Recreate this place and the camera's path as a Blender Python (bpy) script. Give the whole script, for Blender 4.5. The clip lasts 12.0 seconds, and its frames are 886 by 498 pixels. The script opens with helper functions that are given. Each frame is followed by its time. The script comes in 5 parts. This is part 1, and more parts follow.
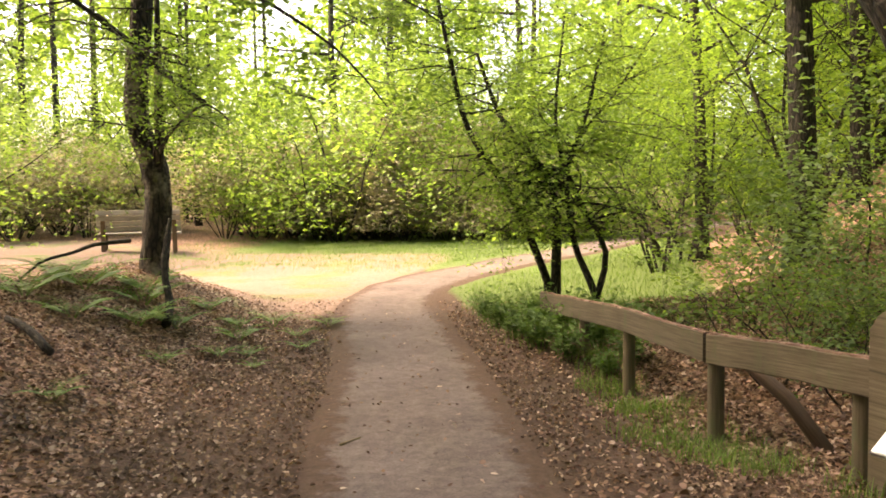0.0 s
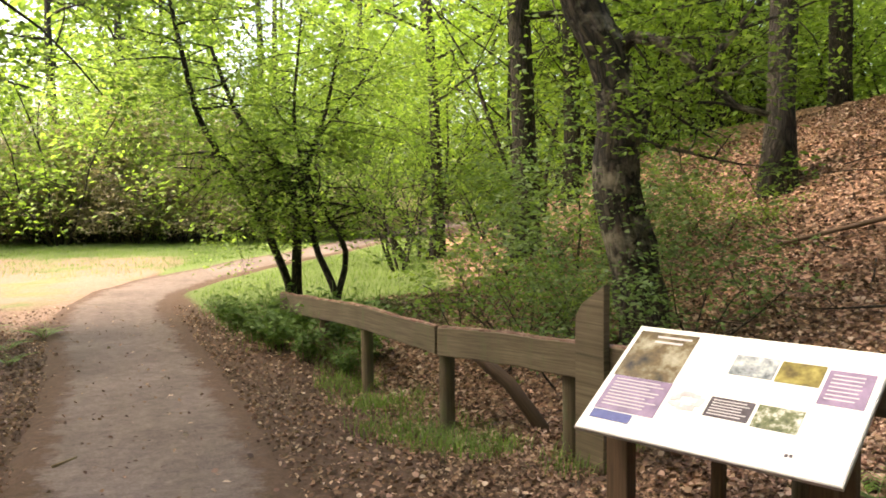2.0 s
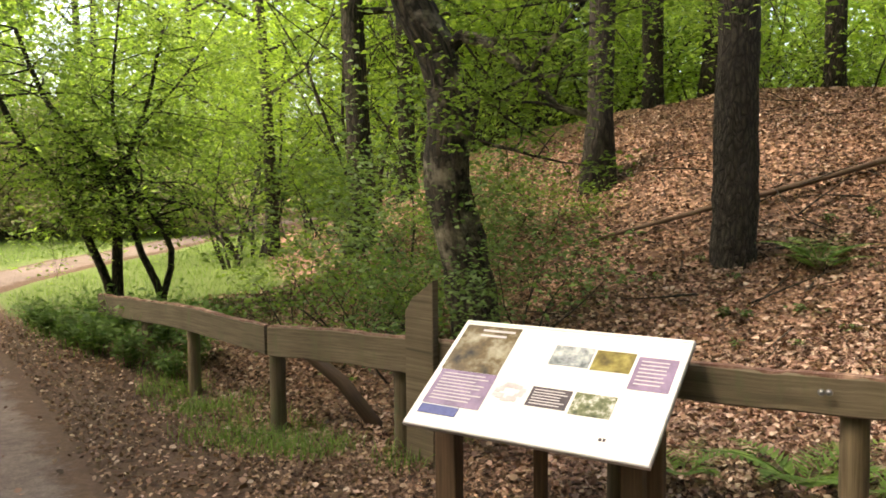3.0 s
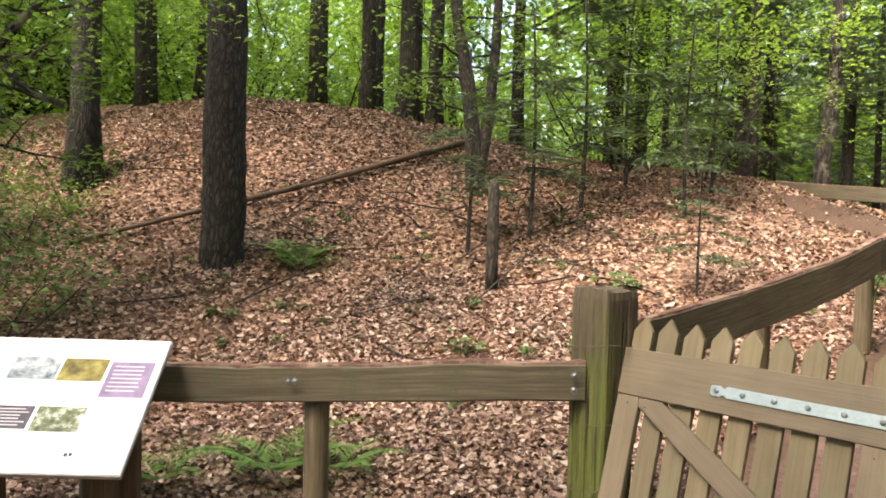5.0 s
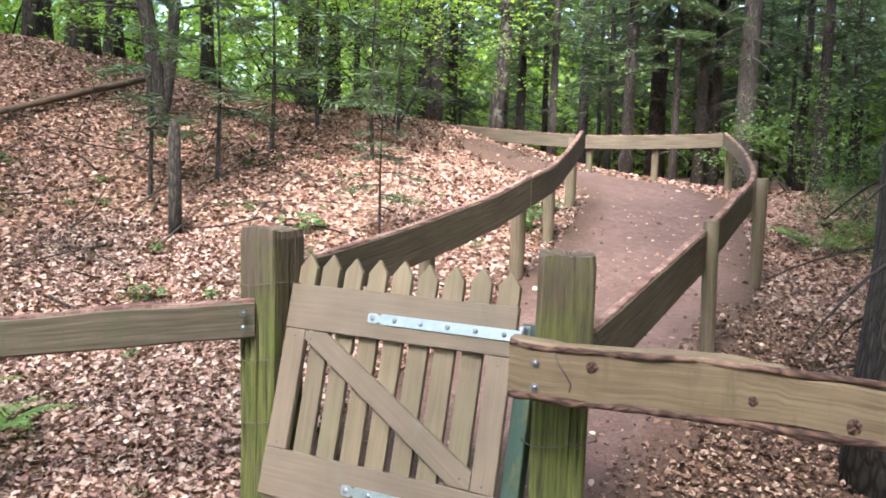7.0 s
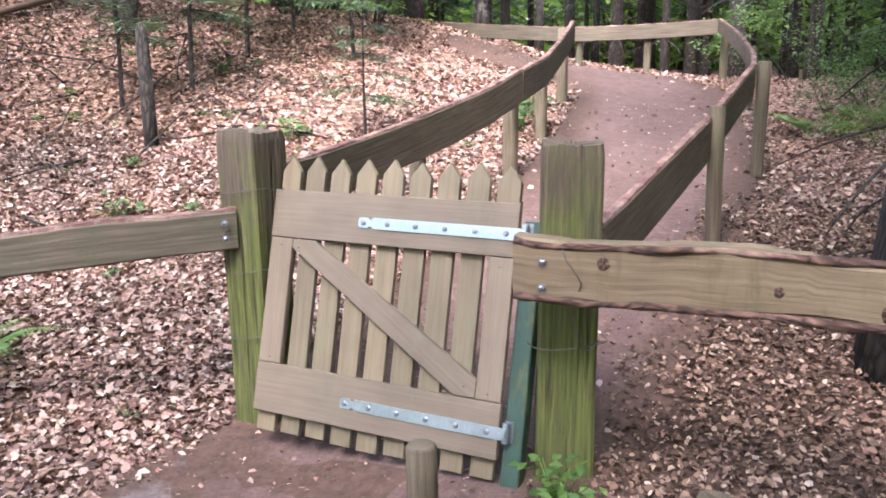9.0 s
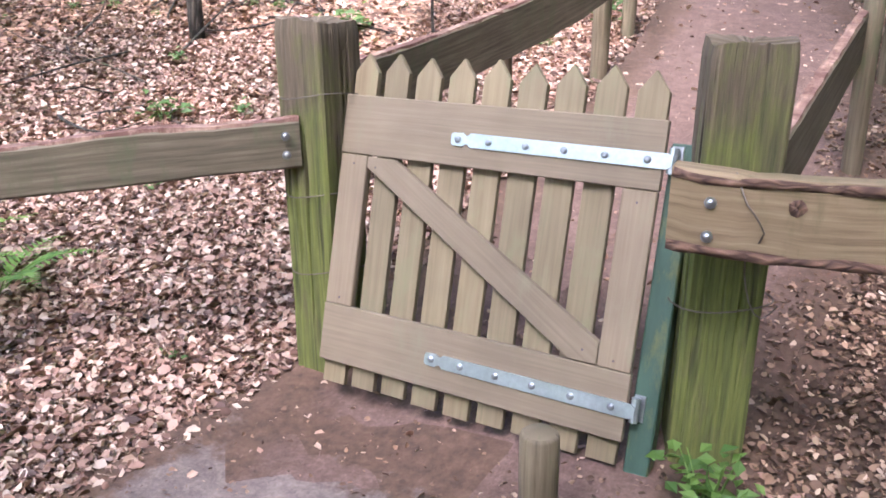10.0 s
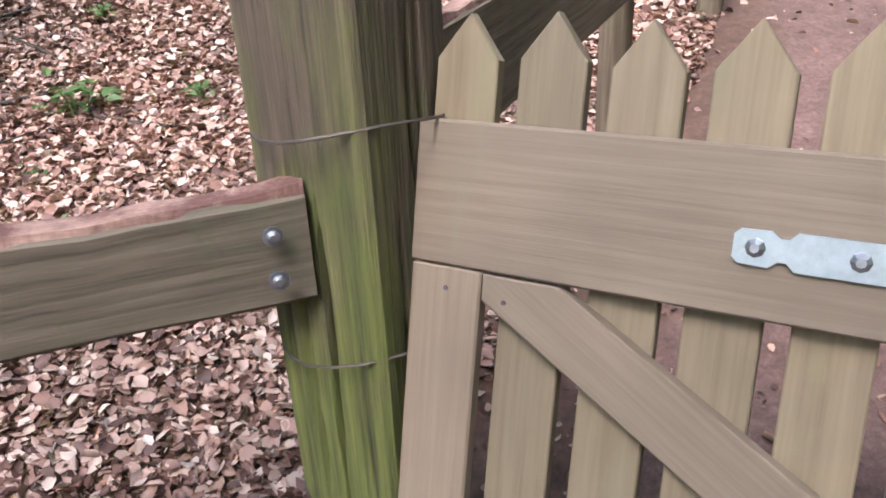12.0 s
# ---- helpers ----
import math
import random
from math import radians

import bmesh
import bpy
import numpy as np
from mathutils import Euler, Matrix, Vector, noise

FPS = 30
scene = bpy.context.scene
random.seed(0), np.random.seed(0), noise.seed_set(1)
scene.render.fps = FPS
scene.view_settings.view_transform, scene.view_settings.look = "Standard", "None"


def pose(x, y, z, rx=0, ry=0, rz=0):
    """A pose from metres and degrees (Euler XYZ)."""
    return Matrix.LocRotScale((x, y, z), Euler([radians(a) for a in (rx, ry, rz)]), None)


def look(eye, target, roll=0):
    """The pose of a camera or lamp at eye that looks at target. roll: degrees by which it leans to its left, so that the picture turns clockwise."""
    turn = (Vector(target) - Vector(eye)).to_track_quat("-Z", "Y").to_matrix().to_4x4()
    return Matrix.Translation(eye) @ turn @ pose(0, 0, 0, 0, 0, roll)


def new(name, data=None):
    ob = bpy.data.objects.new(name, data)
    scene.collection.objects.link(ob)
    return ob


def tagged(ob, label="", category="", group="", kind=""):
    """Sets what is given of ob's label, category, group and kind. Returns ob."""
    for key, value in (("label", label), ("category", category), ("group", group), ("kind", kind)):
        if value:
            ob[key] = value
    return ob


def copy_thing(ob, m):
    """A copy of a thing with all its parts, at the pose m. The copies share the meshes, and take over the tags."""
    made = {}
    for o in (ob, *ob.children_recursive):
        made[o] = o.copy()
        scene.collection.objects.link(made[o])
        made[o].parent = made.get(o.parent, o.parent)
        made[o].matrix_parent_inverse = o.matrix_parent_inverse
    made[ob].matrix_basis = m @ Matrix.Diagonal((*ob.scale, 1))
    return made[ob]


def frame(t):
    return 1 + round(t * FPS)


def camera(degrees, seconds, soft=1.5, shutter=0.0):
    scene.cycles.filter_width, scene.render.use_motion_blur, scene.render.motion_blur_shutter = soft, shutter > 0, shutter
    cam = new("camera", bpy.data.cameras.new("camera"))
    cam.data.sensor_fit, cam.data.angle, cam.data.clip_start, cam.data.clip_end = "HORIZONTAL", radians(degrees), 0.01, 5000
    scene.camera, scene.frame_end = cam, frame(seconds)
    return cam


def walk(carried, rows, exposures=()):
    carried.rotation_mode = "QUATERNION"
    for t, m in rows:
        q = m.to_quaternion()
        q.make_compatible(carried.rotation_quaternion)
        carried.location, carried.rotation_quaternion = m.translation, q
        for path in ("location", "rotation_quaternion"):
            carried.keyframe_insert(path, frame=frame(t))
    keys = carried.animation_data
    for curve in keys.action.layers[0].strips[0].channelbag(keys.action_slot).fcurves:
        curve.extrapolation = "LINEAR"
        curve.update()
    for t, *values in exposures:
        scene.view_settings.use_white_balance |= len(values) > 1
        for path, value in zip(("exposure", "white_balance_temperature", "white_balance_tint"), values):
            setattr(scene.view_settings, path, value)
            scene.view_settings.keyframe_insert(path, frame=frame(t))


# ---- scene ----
cam = camera(57.6, 12.0, soft=1.75)
PATH = [
    (0, (2.495, 1.933, 1.491), (2.041, 3.878, 1.382), -0.8),
    (0.5, (2.516, 1.971, 1.48), (2.238, 3.948, 1.378), -0.5),
    (1, (2.534, 1.957, 1.475), (2.423, 3.951, 1.373), -0.3),
    (1.5, (2.549, 1.965, 1.474), (2.614, 3.961, 1.365), -0.2),
    (2, (2.565, 1.97, 1.468), (2.731, 3.96, 1.355), -0.6),
    (2.5, (2.587, 1.983, 1.47), (2.874, 3.959, 1.353), -0.7),
    (3, (2.623, 1.994, 1.469), (3.179, 3.91, 1.342), -0.5),
    (3.5, (2.672, 2.007, 1.453), (3.523, 3.813, 1.329), -0.4),
    (3.7, (2.688, 1.988, 1.46), (3.645, 3.74, 1.333), -0.5),
    (5.3, (2.695, 1.936, 1.464), (4.325, 3.09, 1.362), 2.0),
    (5.5, (2.687, 1.933, 1.471), (4.359, 3.025, 1.371), 2.1),
    (6, (2.669, 1.912, 1.468), (4.404, 2.899, 1.347), 1.7),
    (6.5, (2.685, 1.835, 1.469), (4.507, 2.641, 1.284), 1.0),
    (7, (2.693, 1.746, 1.464), (4.575, 2.381, 1.233), 1.8),
    (7.2, (2.689, 1.726, 1.462), (4.578, 2.345, 1.234), 1.2),
    (8.8, (2.825, 1.753, 1.418), (4.671, 2.378, 0.968), -0.2),
    (9, (2.88, 1.83, 1.403), (4.733, 2.425, 0.944), -0.5),
    (9.5, (3.062, 2.005, 1.363), (4.883, 2.57, 0.761), 0.2),
    (9.8, (3.266, 2.088, 1.33), (5.036, 2.745, 0.67), -0.5),
    (10, (3.35, 2.183, 1.34), (5.1, 2.86, 0.647), -0.1),
    (10.5, (3.616, 2.4, 1.302), (5.35, 3.092, 0.586), -0.5),
    (11, (3.915, 2.655, 1.32), (5.64, 3.195, 0.46), -0.3),
    (11.5, (4.338, 2.866, 1.316), (6.007, 3.366, 0.335), -1.1),
    (12, (4.665, 2.997, 1.202), (6.363, 3.63, 0.355), -3.0),
]
walk(cam, [(t, look(eye, target, roll)) for t, eye, target, roll in PATH],
     [(0, 2.6, 9200, 19), (2.5, 2.4, 8100, 13), (3.5, 2.28, 8500, 12), (5.5, 2.7, 6600, 12), (7, 3.0, 5850, 15), (9, 3.1, 5600, 22), (10.5, 3.1, 5650, 22), (11.5, 2.8, 5750, 21), (12, 2.7, 5750, 21)])

# ---- light: a bright, hazy sky over a clearing, and a soft sun from the west ----
SUN_TURN, SUN_HEIGHT = 272.0, 50.0
world = bpy.data.worlds.new("sky")
world.use_nodes = True
scene.world = world
sky = world.node_tree.nodes.new("ShaderNodeTexSky")
sky.sky_type = "NISHITA"
sky.sun_disc = False
sky.sun_elevation, sky.sun_rotation = radians(SUN_HEIGHT), radians(SUN_TURN)
sky.air_density, sky.dust_density, sky.ozone_density = 1.0, 4.0, 1.0
backing = world.node_tree.nodes["Background"]
backing.inputs["Strength"].default_value = 0.15
world.node_tree.links.new(sky.outputs["Color"], backing.inputs["Color"])

lamp = bpy.data.lights.new("sun", "SUN")
lamp.energy, lamp.angle, lamp.color = 2.2, radians(28), (1.0, 0.95, 0.86)
sun = new("sun", lamp)
az, el = radians(SUN_TURN), radians(SUN_HEIGHT)
towards = Vector((math.sin(az) * math.cos(el), math.cos(az) * math.cos(el), math.sin(el)))
sun.matrix_world = look(Vector((0, 0, 30)) + towards * 20, (0, 0, 30))


# ---- materials ----
def material(name, rough=0.8, metal=0.0):
    m = bpy.data.materials.new(name)
    m.use_nodes = True
    n = m.node_tree.nodes
    shader = n["Principled BSDF"]
    shader.inputs["Roughness"].default_value = rough
    shader.inputs["Metallic"].default_value = metal
    return m, n, m.node_tree.links, shader


def node(n, kind, **values):
    made = n.new(kind)
    for key, value in values.items():
        made.inputs[key.replace("_", " ")].default_value = value
    return made


def ramp(n, links, source, stops):
    made = n.new("ShaderNodeValToRGB")
    e = made.color_ramp.elements
    e[0].position, e[0].color = stops[0][0], (*stops[0][1], 1)
    e[1].position, e[1].color = stops[-1][0], (*stops[-1][1], 1)
    for place, colour in stops[1:-1]:
        e.new(place).color = (*colour, 1)
    links.new(source, made.inputs["Fac"])
    return made.outputs["Color"]


def blend(n, links, how, fac, a, b):
    made = n.new("ShaderNodeMix")
    made.data_type, made.blend_type = "RGBA", how
    for value, socket in ((fac, made.inputs[0]), (a, made.inputs[6]), (b, made.inputs[7])):
        if isinstance(value, bpy.types.NodeSocket):
            links.new(value, socket)
        elif isinstance(value, (int, float)):
            socket.default_value = value
        else:
            socket.default_value = (*value, 1)
    return made.outputs[2]


def noise_of(n, links, coords, scale, detail=4.0, rough=0.6, stretch=None):
    if stretch:
        mapping = n.new("ShaderNodeMapping")
        mapping.inputs["Scale"].default_value = stretch
        links.new(coords, mapping.inputs["Vector"])
        coords = mapping.outputs["Vector"]
    made = node(n, "ShaderNodeTexNoise", Scale=scale, Detail=detail, Roughness=rough)
    links.new(coords, made.inputs["Vector"])
    return made.outputs["Fac"]


def relief(n, links, shader, source, strength, distance):
    made = node(n, "ShaderNodeBump", Strength=strength, Distance=distance)
    links.new(source, made.inputs["Height"])
    links.new(made.outputs["Normal"], shader.inputs["Normal"])


def timber(name, dark, mid, light, stain=None, stain_amount=0.5, rough=0.82, rings=60, depth=0.004):
    """Weathered sawn wood; the grain runs along the piece's first texture axis."""
    m, n, links, shader = material(name, rough)
    uv = n.new("ShaderNodeTexCoord").outputs["UV"]
    obj = n.new("ShaderNodeTexCoord").outputs["Object"]
    info = n.new("ShaderNodeObjectInfo").outputs["Random"]
    grain = noise_of(n, links, uv, 1.0, 6, 0.65, (2.5, rings, 1))
    colour = ramp(n, links, grain, [(0.3, dark), (0.52, mid), (0.75, light)])
    broad = noise_of(n, links, obj, 2.2, 3, 0.6)
    colour = blend(n, links, "MULTIPLY", 0.7, colour, ramp(n, links, broad, [(0.3, (0.62, 0.6, 0.58)), (0.7, (1.1, 1.08, 1.05))]))
    if stain:
        patch = noise_of(n, links, obj, 6.5, 6, 0.75, (1, 1, 0.28))
        fac = ramp(n, links, patch, [(0.62 - 0.3 * stain_amount, (0, 0, 0)), (0.78 - 0.3 * stain_amount, (1, 1, 1))])
        colour = blend(n, links, "MIX", fac, colour, stain)
    tone = ramp(n, links, info, [(0.0, (0.86, 0.86, 0.86)), (1.0, (1.08, 1.06, 1.04))])
    colour = blend(n, links, "MULTIPLY", 1.0, colour, tone)
    links.new(colour, shader.inputs["Base Color"])
    relief(n, links, shader, grain, 0.6, depth)
    return m


def algae_post(name):
    """Old oak, dark brown at the dry top, grown over with yellow-green algae further down."""
    m, n, links, shader = material(name, 0.92)
    uv = n.new("ShaderNodeTexCoord").outputs["UV"]
    obj = n.new("ShaderNodeTexCoord").outputs["Object"]
    grain = noise_of(n, links, uv, 1.0, 7, 0.7, (2.2, 55, 1))
    checks = noise_of(n, links, uv, 1.0, 3, 0.5, (1.4, 26, 1))
    wood = ramp(n, links, grain, [(0.3, (0.03, 0.021, 0.013)), (0.5, (0.085, 0.064, 0.042)), (0.72, (0.16, 0.125, 0.085))])
    algae = ramp(n, links, grain, [(0.28, (0.036, 0.042, 0.012)), (0.5, (0.095, 0.108, 0.024)), (0.75, (0.18, 0.19, 0.048))])
    place = n.new("ShaderNodeSeparateXYZ")
    links.new(obj, place.inputs["Vector"])
    lift = n.new("ShaderNodeMapRange")
    for key, value in (("From Min", 0.55), ("From Max", 1.18), ("To Min", 0.18), ("To Max", -0.17)):
        lift.inputs[key].default_value = value
    links.new(place.outputs["Z"], lift.inputs["Value"])
    grown = n.new("ShaderNodeMath")
    links.new(noise_of(n, links, obj, 5.5, 6, 0.72, (1, 1, 0.35)), grown.inputs[0])
    links.new(lift.outputs["Result"], grown.inputs[1])
    colour = blend(n, links, "MIX", ramp(n, links, grown.outputs["Value"], [(0.42, (0, 0, 0)), (0.62, (1, 1, 1))]), wood, algae)
    colour = blend(n, links, "MULTIPLY", 0.9, colour, ramp(n, links, checks, [(0.32, (0.14, 0.12, 0.1)), (0.4, (1, 1, 1))]))
    links.new(colour, shader.inputs["Base Color"])
    relief(n, links, shader, blend(n, links, "MULTIPLY", 1.0, grain, ramp(n, links, checks, [(0.33, (0, 0, 0)), (0.42, (1, 1, 1))])), 0.8, 0.01)
    return m


def bark(name, dark, light, moss=None, moss_at=0.62, plates=14, depth=0.03):
    m, n, links, shader = material(name, 0.92)
    uv = n.new("ShaderNodeTexCoord").outputs["UV"]
    obj = n.new("ShaderNodeTexCoord").outputs["Object"]
    mapping = n.new("ShaderNodeMapping")
    mapping.inputs["Scale"].default_value = (0.35, 1, 1)
    links.new(uv, mapping.inputs["Vector"])
    warp = noise_of(n, links, uv, 1.0, 3, 0.6, (3, 8, 1))
    bent = blend(n, links, "LINEAR_LIGHT", 0.06, mapping.outputs["Vector"], warp)
    cells = node(n, "ShaderNodeTexVoronoi", Scale=plates, Randomness=1.0)
    cells.feature = "DISTANCE_TO_EDGE"
    links.new(bent, cells.inputs["Vector"])
    fine = noise_of(n, links, uv, 1.0, 6, 0.75, (9, 34, 1))
    plate = ramp(n, links, cells.outputs["Distance"], [(0.0, (0, 0, 0)), (0.3, (1, 1, 1))])
    mixed = blend(n, links, "MULTIPLY", 1.0, plate, ramp(n, links, fine, [(0.3, (0.2, 0.2, 0.2)), (0.68, (1, 1, 1))]))
    colour = ramp(n, links, mixed, [(0.06, dark), (0.75, light)])
    if moss:
        patch = noise_of(n, links, obj, 2.3, 5, 0.7)
        fac = ramp(n, links, patch, [(moss_at - 0.05, (0, 0, 0)), (moss_at + 0.08, (1, 1, 1))])
        colour = blend(n, links, "MIX", fac, colour, moss)
    links.new(colour, shader.inputs["Base Color"])
    relief(n, links, shader, mixed, 0.9, depth)
    return m


def foliage(name, deep, fresh, through_light=0.45, rough=0.55, stops=None):
    """Thin leaves: some light is reflected, some passes through."""
    m, n, links, shader = material(name, rough)
    island = n.new("ShaderNodeNewGeometry").outputs["Random Per Island"]
    obj = n.new("ShaderNodeTexCoord").outputs["Object"]
    broad = noise_of(n, links, obj, 0.9, 3, 0.6)
    colour = ramp(n, links, island, stops or [(0.0, deep), (1.0, fresh)])
    colour = blend(n, links, "MULTIPLY", 0.8, colour, ramp(n, links, broad, [(0.3, (0.6, 0.66, 0.62)), (0.7, (1.15, 1.1, 1.0))]))
    links.new(colour, shader.inputs["Base Color"])
    veil = n.new("ShaderNodeBsdfTranslucent")
    links.new(blend(n, links, "MULTIPLY", 1.0, colour, (1.25, 1.3, 0.75)), veil.inputs["Color"])
    mix = n.new("ShaderNodeMixShader")
    mix.inputs["Fac"].default_value = through_light
    links.new(shader.outputs["BSDF"], mix.inputs[1])
    links.new(veil.outputs["BSDF"], mix.inputs[2])
    links.new(mix.outputs["Shader"], n["Material Output"].inputs["Surface"])
    return m


def plain(name, colour, rough=0.6, metal=0.0, wear=0.25, scale=25):
    m, n, links, shader = material(name, rough, metal)
    obj = n.new("ShaderNodeTexCoord").outputs["Object"]
    fine = noise_of(n, links, obj, scale, 4, 0.7)
    low = tuple(c * (1 - wear) for c in colour)
    high = tuple(min(1.0, c * (1 + wear * 0.6)) for c in colour)
    links.new(ramp(n, links, fine, [(0.3, low), (0.7, high)]), shader.inputs["Base Color"])
    return m


def ground_material():
    """Leaf mould, bare trodden soil and grass, laid out by the sheet's own cover values."""
    m, n, links, shader = material("forest floor", 0.95)
    obj = n.new("ShaderNodeTexCoord").outputs["Object"]
    cover = n.new("ShaderNodeVertexColor")
    cover.layer_name = "cover"
    parts = n.new("ShaderNodeSeparateColor")
    links.new(cover.outputs["Color"], parts.inputs["Color"])
    broad = noise_of(n, links, obj, 0.8, 4, 0.6)
    fine = noise_of(n, links, obj, 22, 6, 0.75)
    cells = node(n, "ShaderNodeTexVoronoi", Scale=32.0, Randomness=1.0)
    links.new(obj, cells.inputs["Vector"])
    bits = n.new("ShaderNodeSeparateColor")
    links.new(cells.outputs["Color"], bits.inputs["Color"])
    litter = ramp(n, links, bits.outputs["Red"], [(0.0, (0.0585, 0.0331, 0.0234)), (0.4, (0.156, 0.0878, 0.0585)), (0.75, (0.312, 0.176, 0.117)), (1.0, (0.546, 0.351, 0.254))])
    soil = ramp(n, links, fine, [(0.25, (0.036, 0.02, 0.013)), (0.55, (0.095, 0.054, 0.036)), (0.8, (0.17, 0.103, 0.07))])
    soil = blend(n, links, "MULTIPLY", 0.6, soil, ramp(n, links, broad, [(0.3, (0.75, 0.72, 0.7)), (0.7, (1.15, 1.1, 1.05))]))
    grass = ramp(n, links, fine, [(0.3, (0.05, 0.085, 0.02)), (0.6, (0.125, 0.18, 0.045)), (0.8, (0.2, 0.235, 0.075))])
    dry = blend(n, links, "MIX", ramp(n, links, broad, [(0.3, (0, 0, 0)), (0.5, (1, 1, 1))]), grass, ramp(n, links, fine, [(0.3, (0.135, 0.085, 0.063)), (0.7, (0.31, 0.208, 0.165))]))

    def edge(value, low, high):
        jitter = n.new("ShaderNodeMath")
        jitter.operation = "MULTIPLY_ADD"
        links.new(noise_of(n, links, obj, 3.5, 6, 0.75), jitter.inputs[0])
        jitter.inputs[1].default_value = 0.7
        links.new(value, jitter.inputs[2])
        return ramp(n, links, jitter.outputs["Value"], [(low, (0, 0, 0)), (high, (1, 1, 1))])

    colour = blend(n, links, "MIX", edge(parts.outputs["Red"], 0.7, 1.0), litter, soil)
    colour = blend(n, links, "MIX", edge(parts.outputs["Green"], 0.7, 0.95), colour, grass)
    colour = blend(n, links, "MIX", edge(parts.outputs["Blue"], 0.7, 1.0), colour, dry)
    links.new(colour, shader.inputs["Base Color"])
    relief(n, links, shader, blend(n, links, "MIX", 0.5, fine, cells.outputs["Distance"]), 0.8, 0.03)
    return m


def gravel_material(name, dark, mid, light):
    m, n, links, shader = material(name, 0.95)
    obj = n.new("ShaderNodeTexCoord").outputs["Object"]
    grit = noise_of(n, links, obj, 60, 6, 0.8)
    broad = noise_of(n, links, obj, 0.9, 5, 0.65)
    clods = noise_of(n, links, obj, 11, 6, 0.8)
    grit = blend(n, links, "MIX", 0.5, grit, clods)
    colour = ramp(n, links, grit, [(0.34, dark), (0.5, mid), (0.66, light)])
    colour = blend(n, links, "MULTIPLY", 0.8, colour, ramp(n, links, broad, [(0.3, (0.62, 0.58, 0.55)), (0.65, (1.12, 1.1, 1.1))]))
    cover = n.new("ShaderNodeVertexColor")
    cover.layer_name = "cover"
    parts = n.new("ShaderNodeSeparateColor")
    links.new(cover.outputs["Color"], parts.inputs["Color"])
    jitter = n.new("ShaderNodeMath")
    jitter.operation = "MULTIPLY_ADD"
    links.new(noise_of(n, links, obj, 4.5, 6, 0.8), jitter.inputs[0])
    jitter.inputs[1].default_value = 0.9
    links.new(parts.outputs["Red"], jitter.inputs[2])
    fine = noise_of(n, links, obj, 22, 6, 0.75)
    soil = ramp(n, links, fine, [(0.25, (0.036, 0.02, 0.013)), (0.55, (0.095, 0.054, 0.036)), (0.8, (0.17, 0.103, 0.07))])
    colour = blend(n, links, "MIX", ramp(n, links, jitter.outputs["Value"], [(0.85, (0, 0, 0)), (1.2, (1, 1, 1))]), colour, soil)
    links.new(colour, shader.inputs["Base Color"])
    relief(n, links, shader, grit, 0.7, 0.012)
    return m


WOOD_RAIL = timber("weathered rail wood", (0.053, 0.042, 0.027), (0.118, 0.097, 0.066), (0.183, 0.156, 0.112), (0.0837, 0.0893, 0.0474), 0.3)
WOOD_NEW = timber("pale larch", (0.13, 0.092, 0.05), (0.225, 0.165, 0.098), (0.315, 0.245, 0.155), (0.12, 0.1, 0.05), 0.4)
WOOD_POST = timber("round post wood", (0.07, 0.0525, 0.0315), (0.14, 0.112, 0.0735), (0.196, 0.164, 0.112), (0.077, 0.091, 0.042), 0.35)
WOOD_BENCH = timber("silvery bench wood", (0.2, 0.18, 0.16), (0.32, 0.3, 0.28), (0.45, 0.43, 0.41))
WOOD_BROWN = timber("brown stained post", (0.055, 0.035, 0.024), (0.11, 0.07, 0.045), (0.17, 0.115, 0.075))
WOOD_GATE = timber("gate wood", (0.144, 0.112, 0.0783), (0.175, 0.139, 0.099), (0.206, 0.168, 0.122), (0.157, 0.139, 0.0936), 0.2, 0.75, 90, 0.0015)
WOOD_PICKET = timber("picket wood", (0.142, 0.112, 0.068), (0.178, 0.144, 0.09), (0.212, 0.175, 0.112), (0.15, 0.14, 0.08), 0.35, 0.75, 70, 0.0012)
WOOD_OLD = algae_post("mossy old post")
WOOD_END = timber("waney edge", (0.13, 0.075, 0.057), (0.33, 0.215, 0.17), (0.55, 0.4, 0.33), (0.1, 0.045, 0.034), 0.75, 0.9, 30, 0.012)
BARK_LIP = bark("red-brown bark edge", (0.045, 0.022, 0.015), (0.2, 0.115, 0.08), (0.3, 0.19, 0.14), 0.6, 30, 0.008)
BARK_PINE = bark("pine bark", (0.0128, 0.0096, 0.0072), (0.08, 0.0656, 0.0528), (0.056, 0.06, 0.032), 0.66, 24, 0.05)
BARK_OAK = bark("oak bark", (0.012, 0.01, 0.007), (0.075, 0.06, 0.045), (0.055, 0.062, 0.026), 0.6, 16, 0.05)
BARK_BIRCH = bark("old birch bark", (0.008, 0.0064, 0.0048), (0.085, 0.066, 0.05), (0.26, 0.235, 0.19), 0.57, 12, 0.05)
BARK_DARK = bark("dark stem", (0.012, 0.01, 0.008), (0.07, 0.056, 0.042), (0.06, 0.07, 0.03), 0.66, 26, 0.01)
BARK_SPRUCE = bark("spruce bark", (0.015, 0.012, 0.01), (0.075, 0.062, 0.05), (0.075, 0.085, 0.045), 0.66, 26, 0.015)
LEAF_FRESH = foliage("spring leaves", (0.134, 0.231, 0.0462), (0.295, 0.43, 0.116), 0.55)
LEAF_MID = foliage("woodland leaves", (0.0924, 0.165, 0.033), (0.21, 0.32, 0.0825), 0.55)
LEAF_COOL = foliage("shade leaves", (0.068, 0.13, 0.045), (0.155, 0.245, 0.088), 0.45)
LEAF_BRIGHT = foliage("bright beech leaves", (0.146, 0.25, 0.033), (0.292, 0.44, 0.088), 0.6)
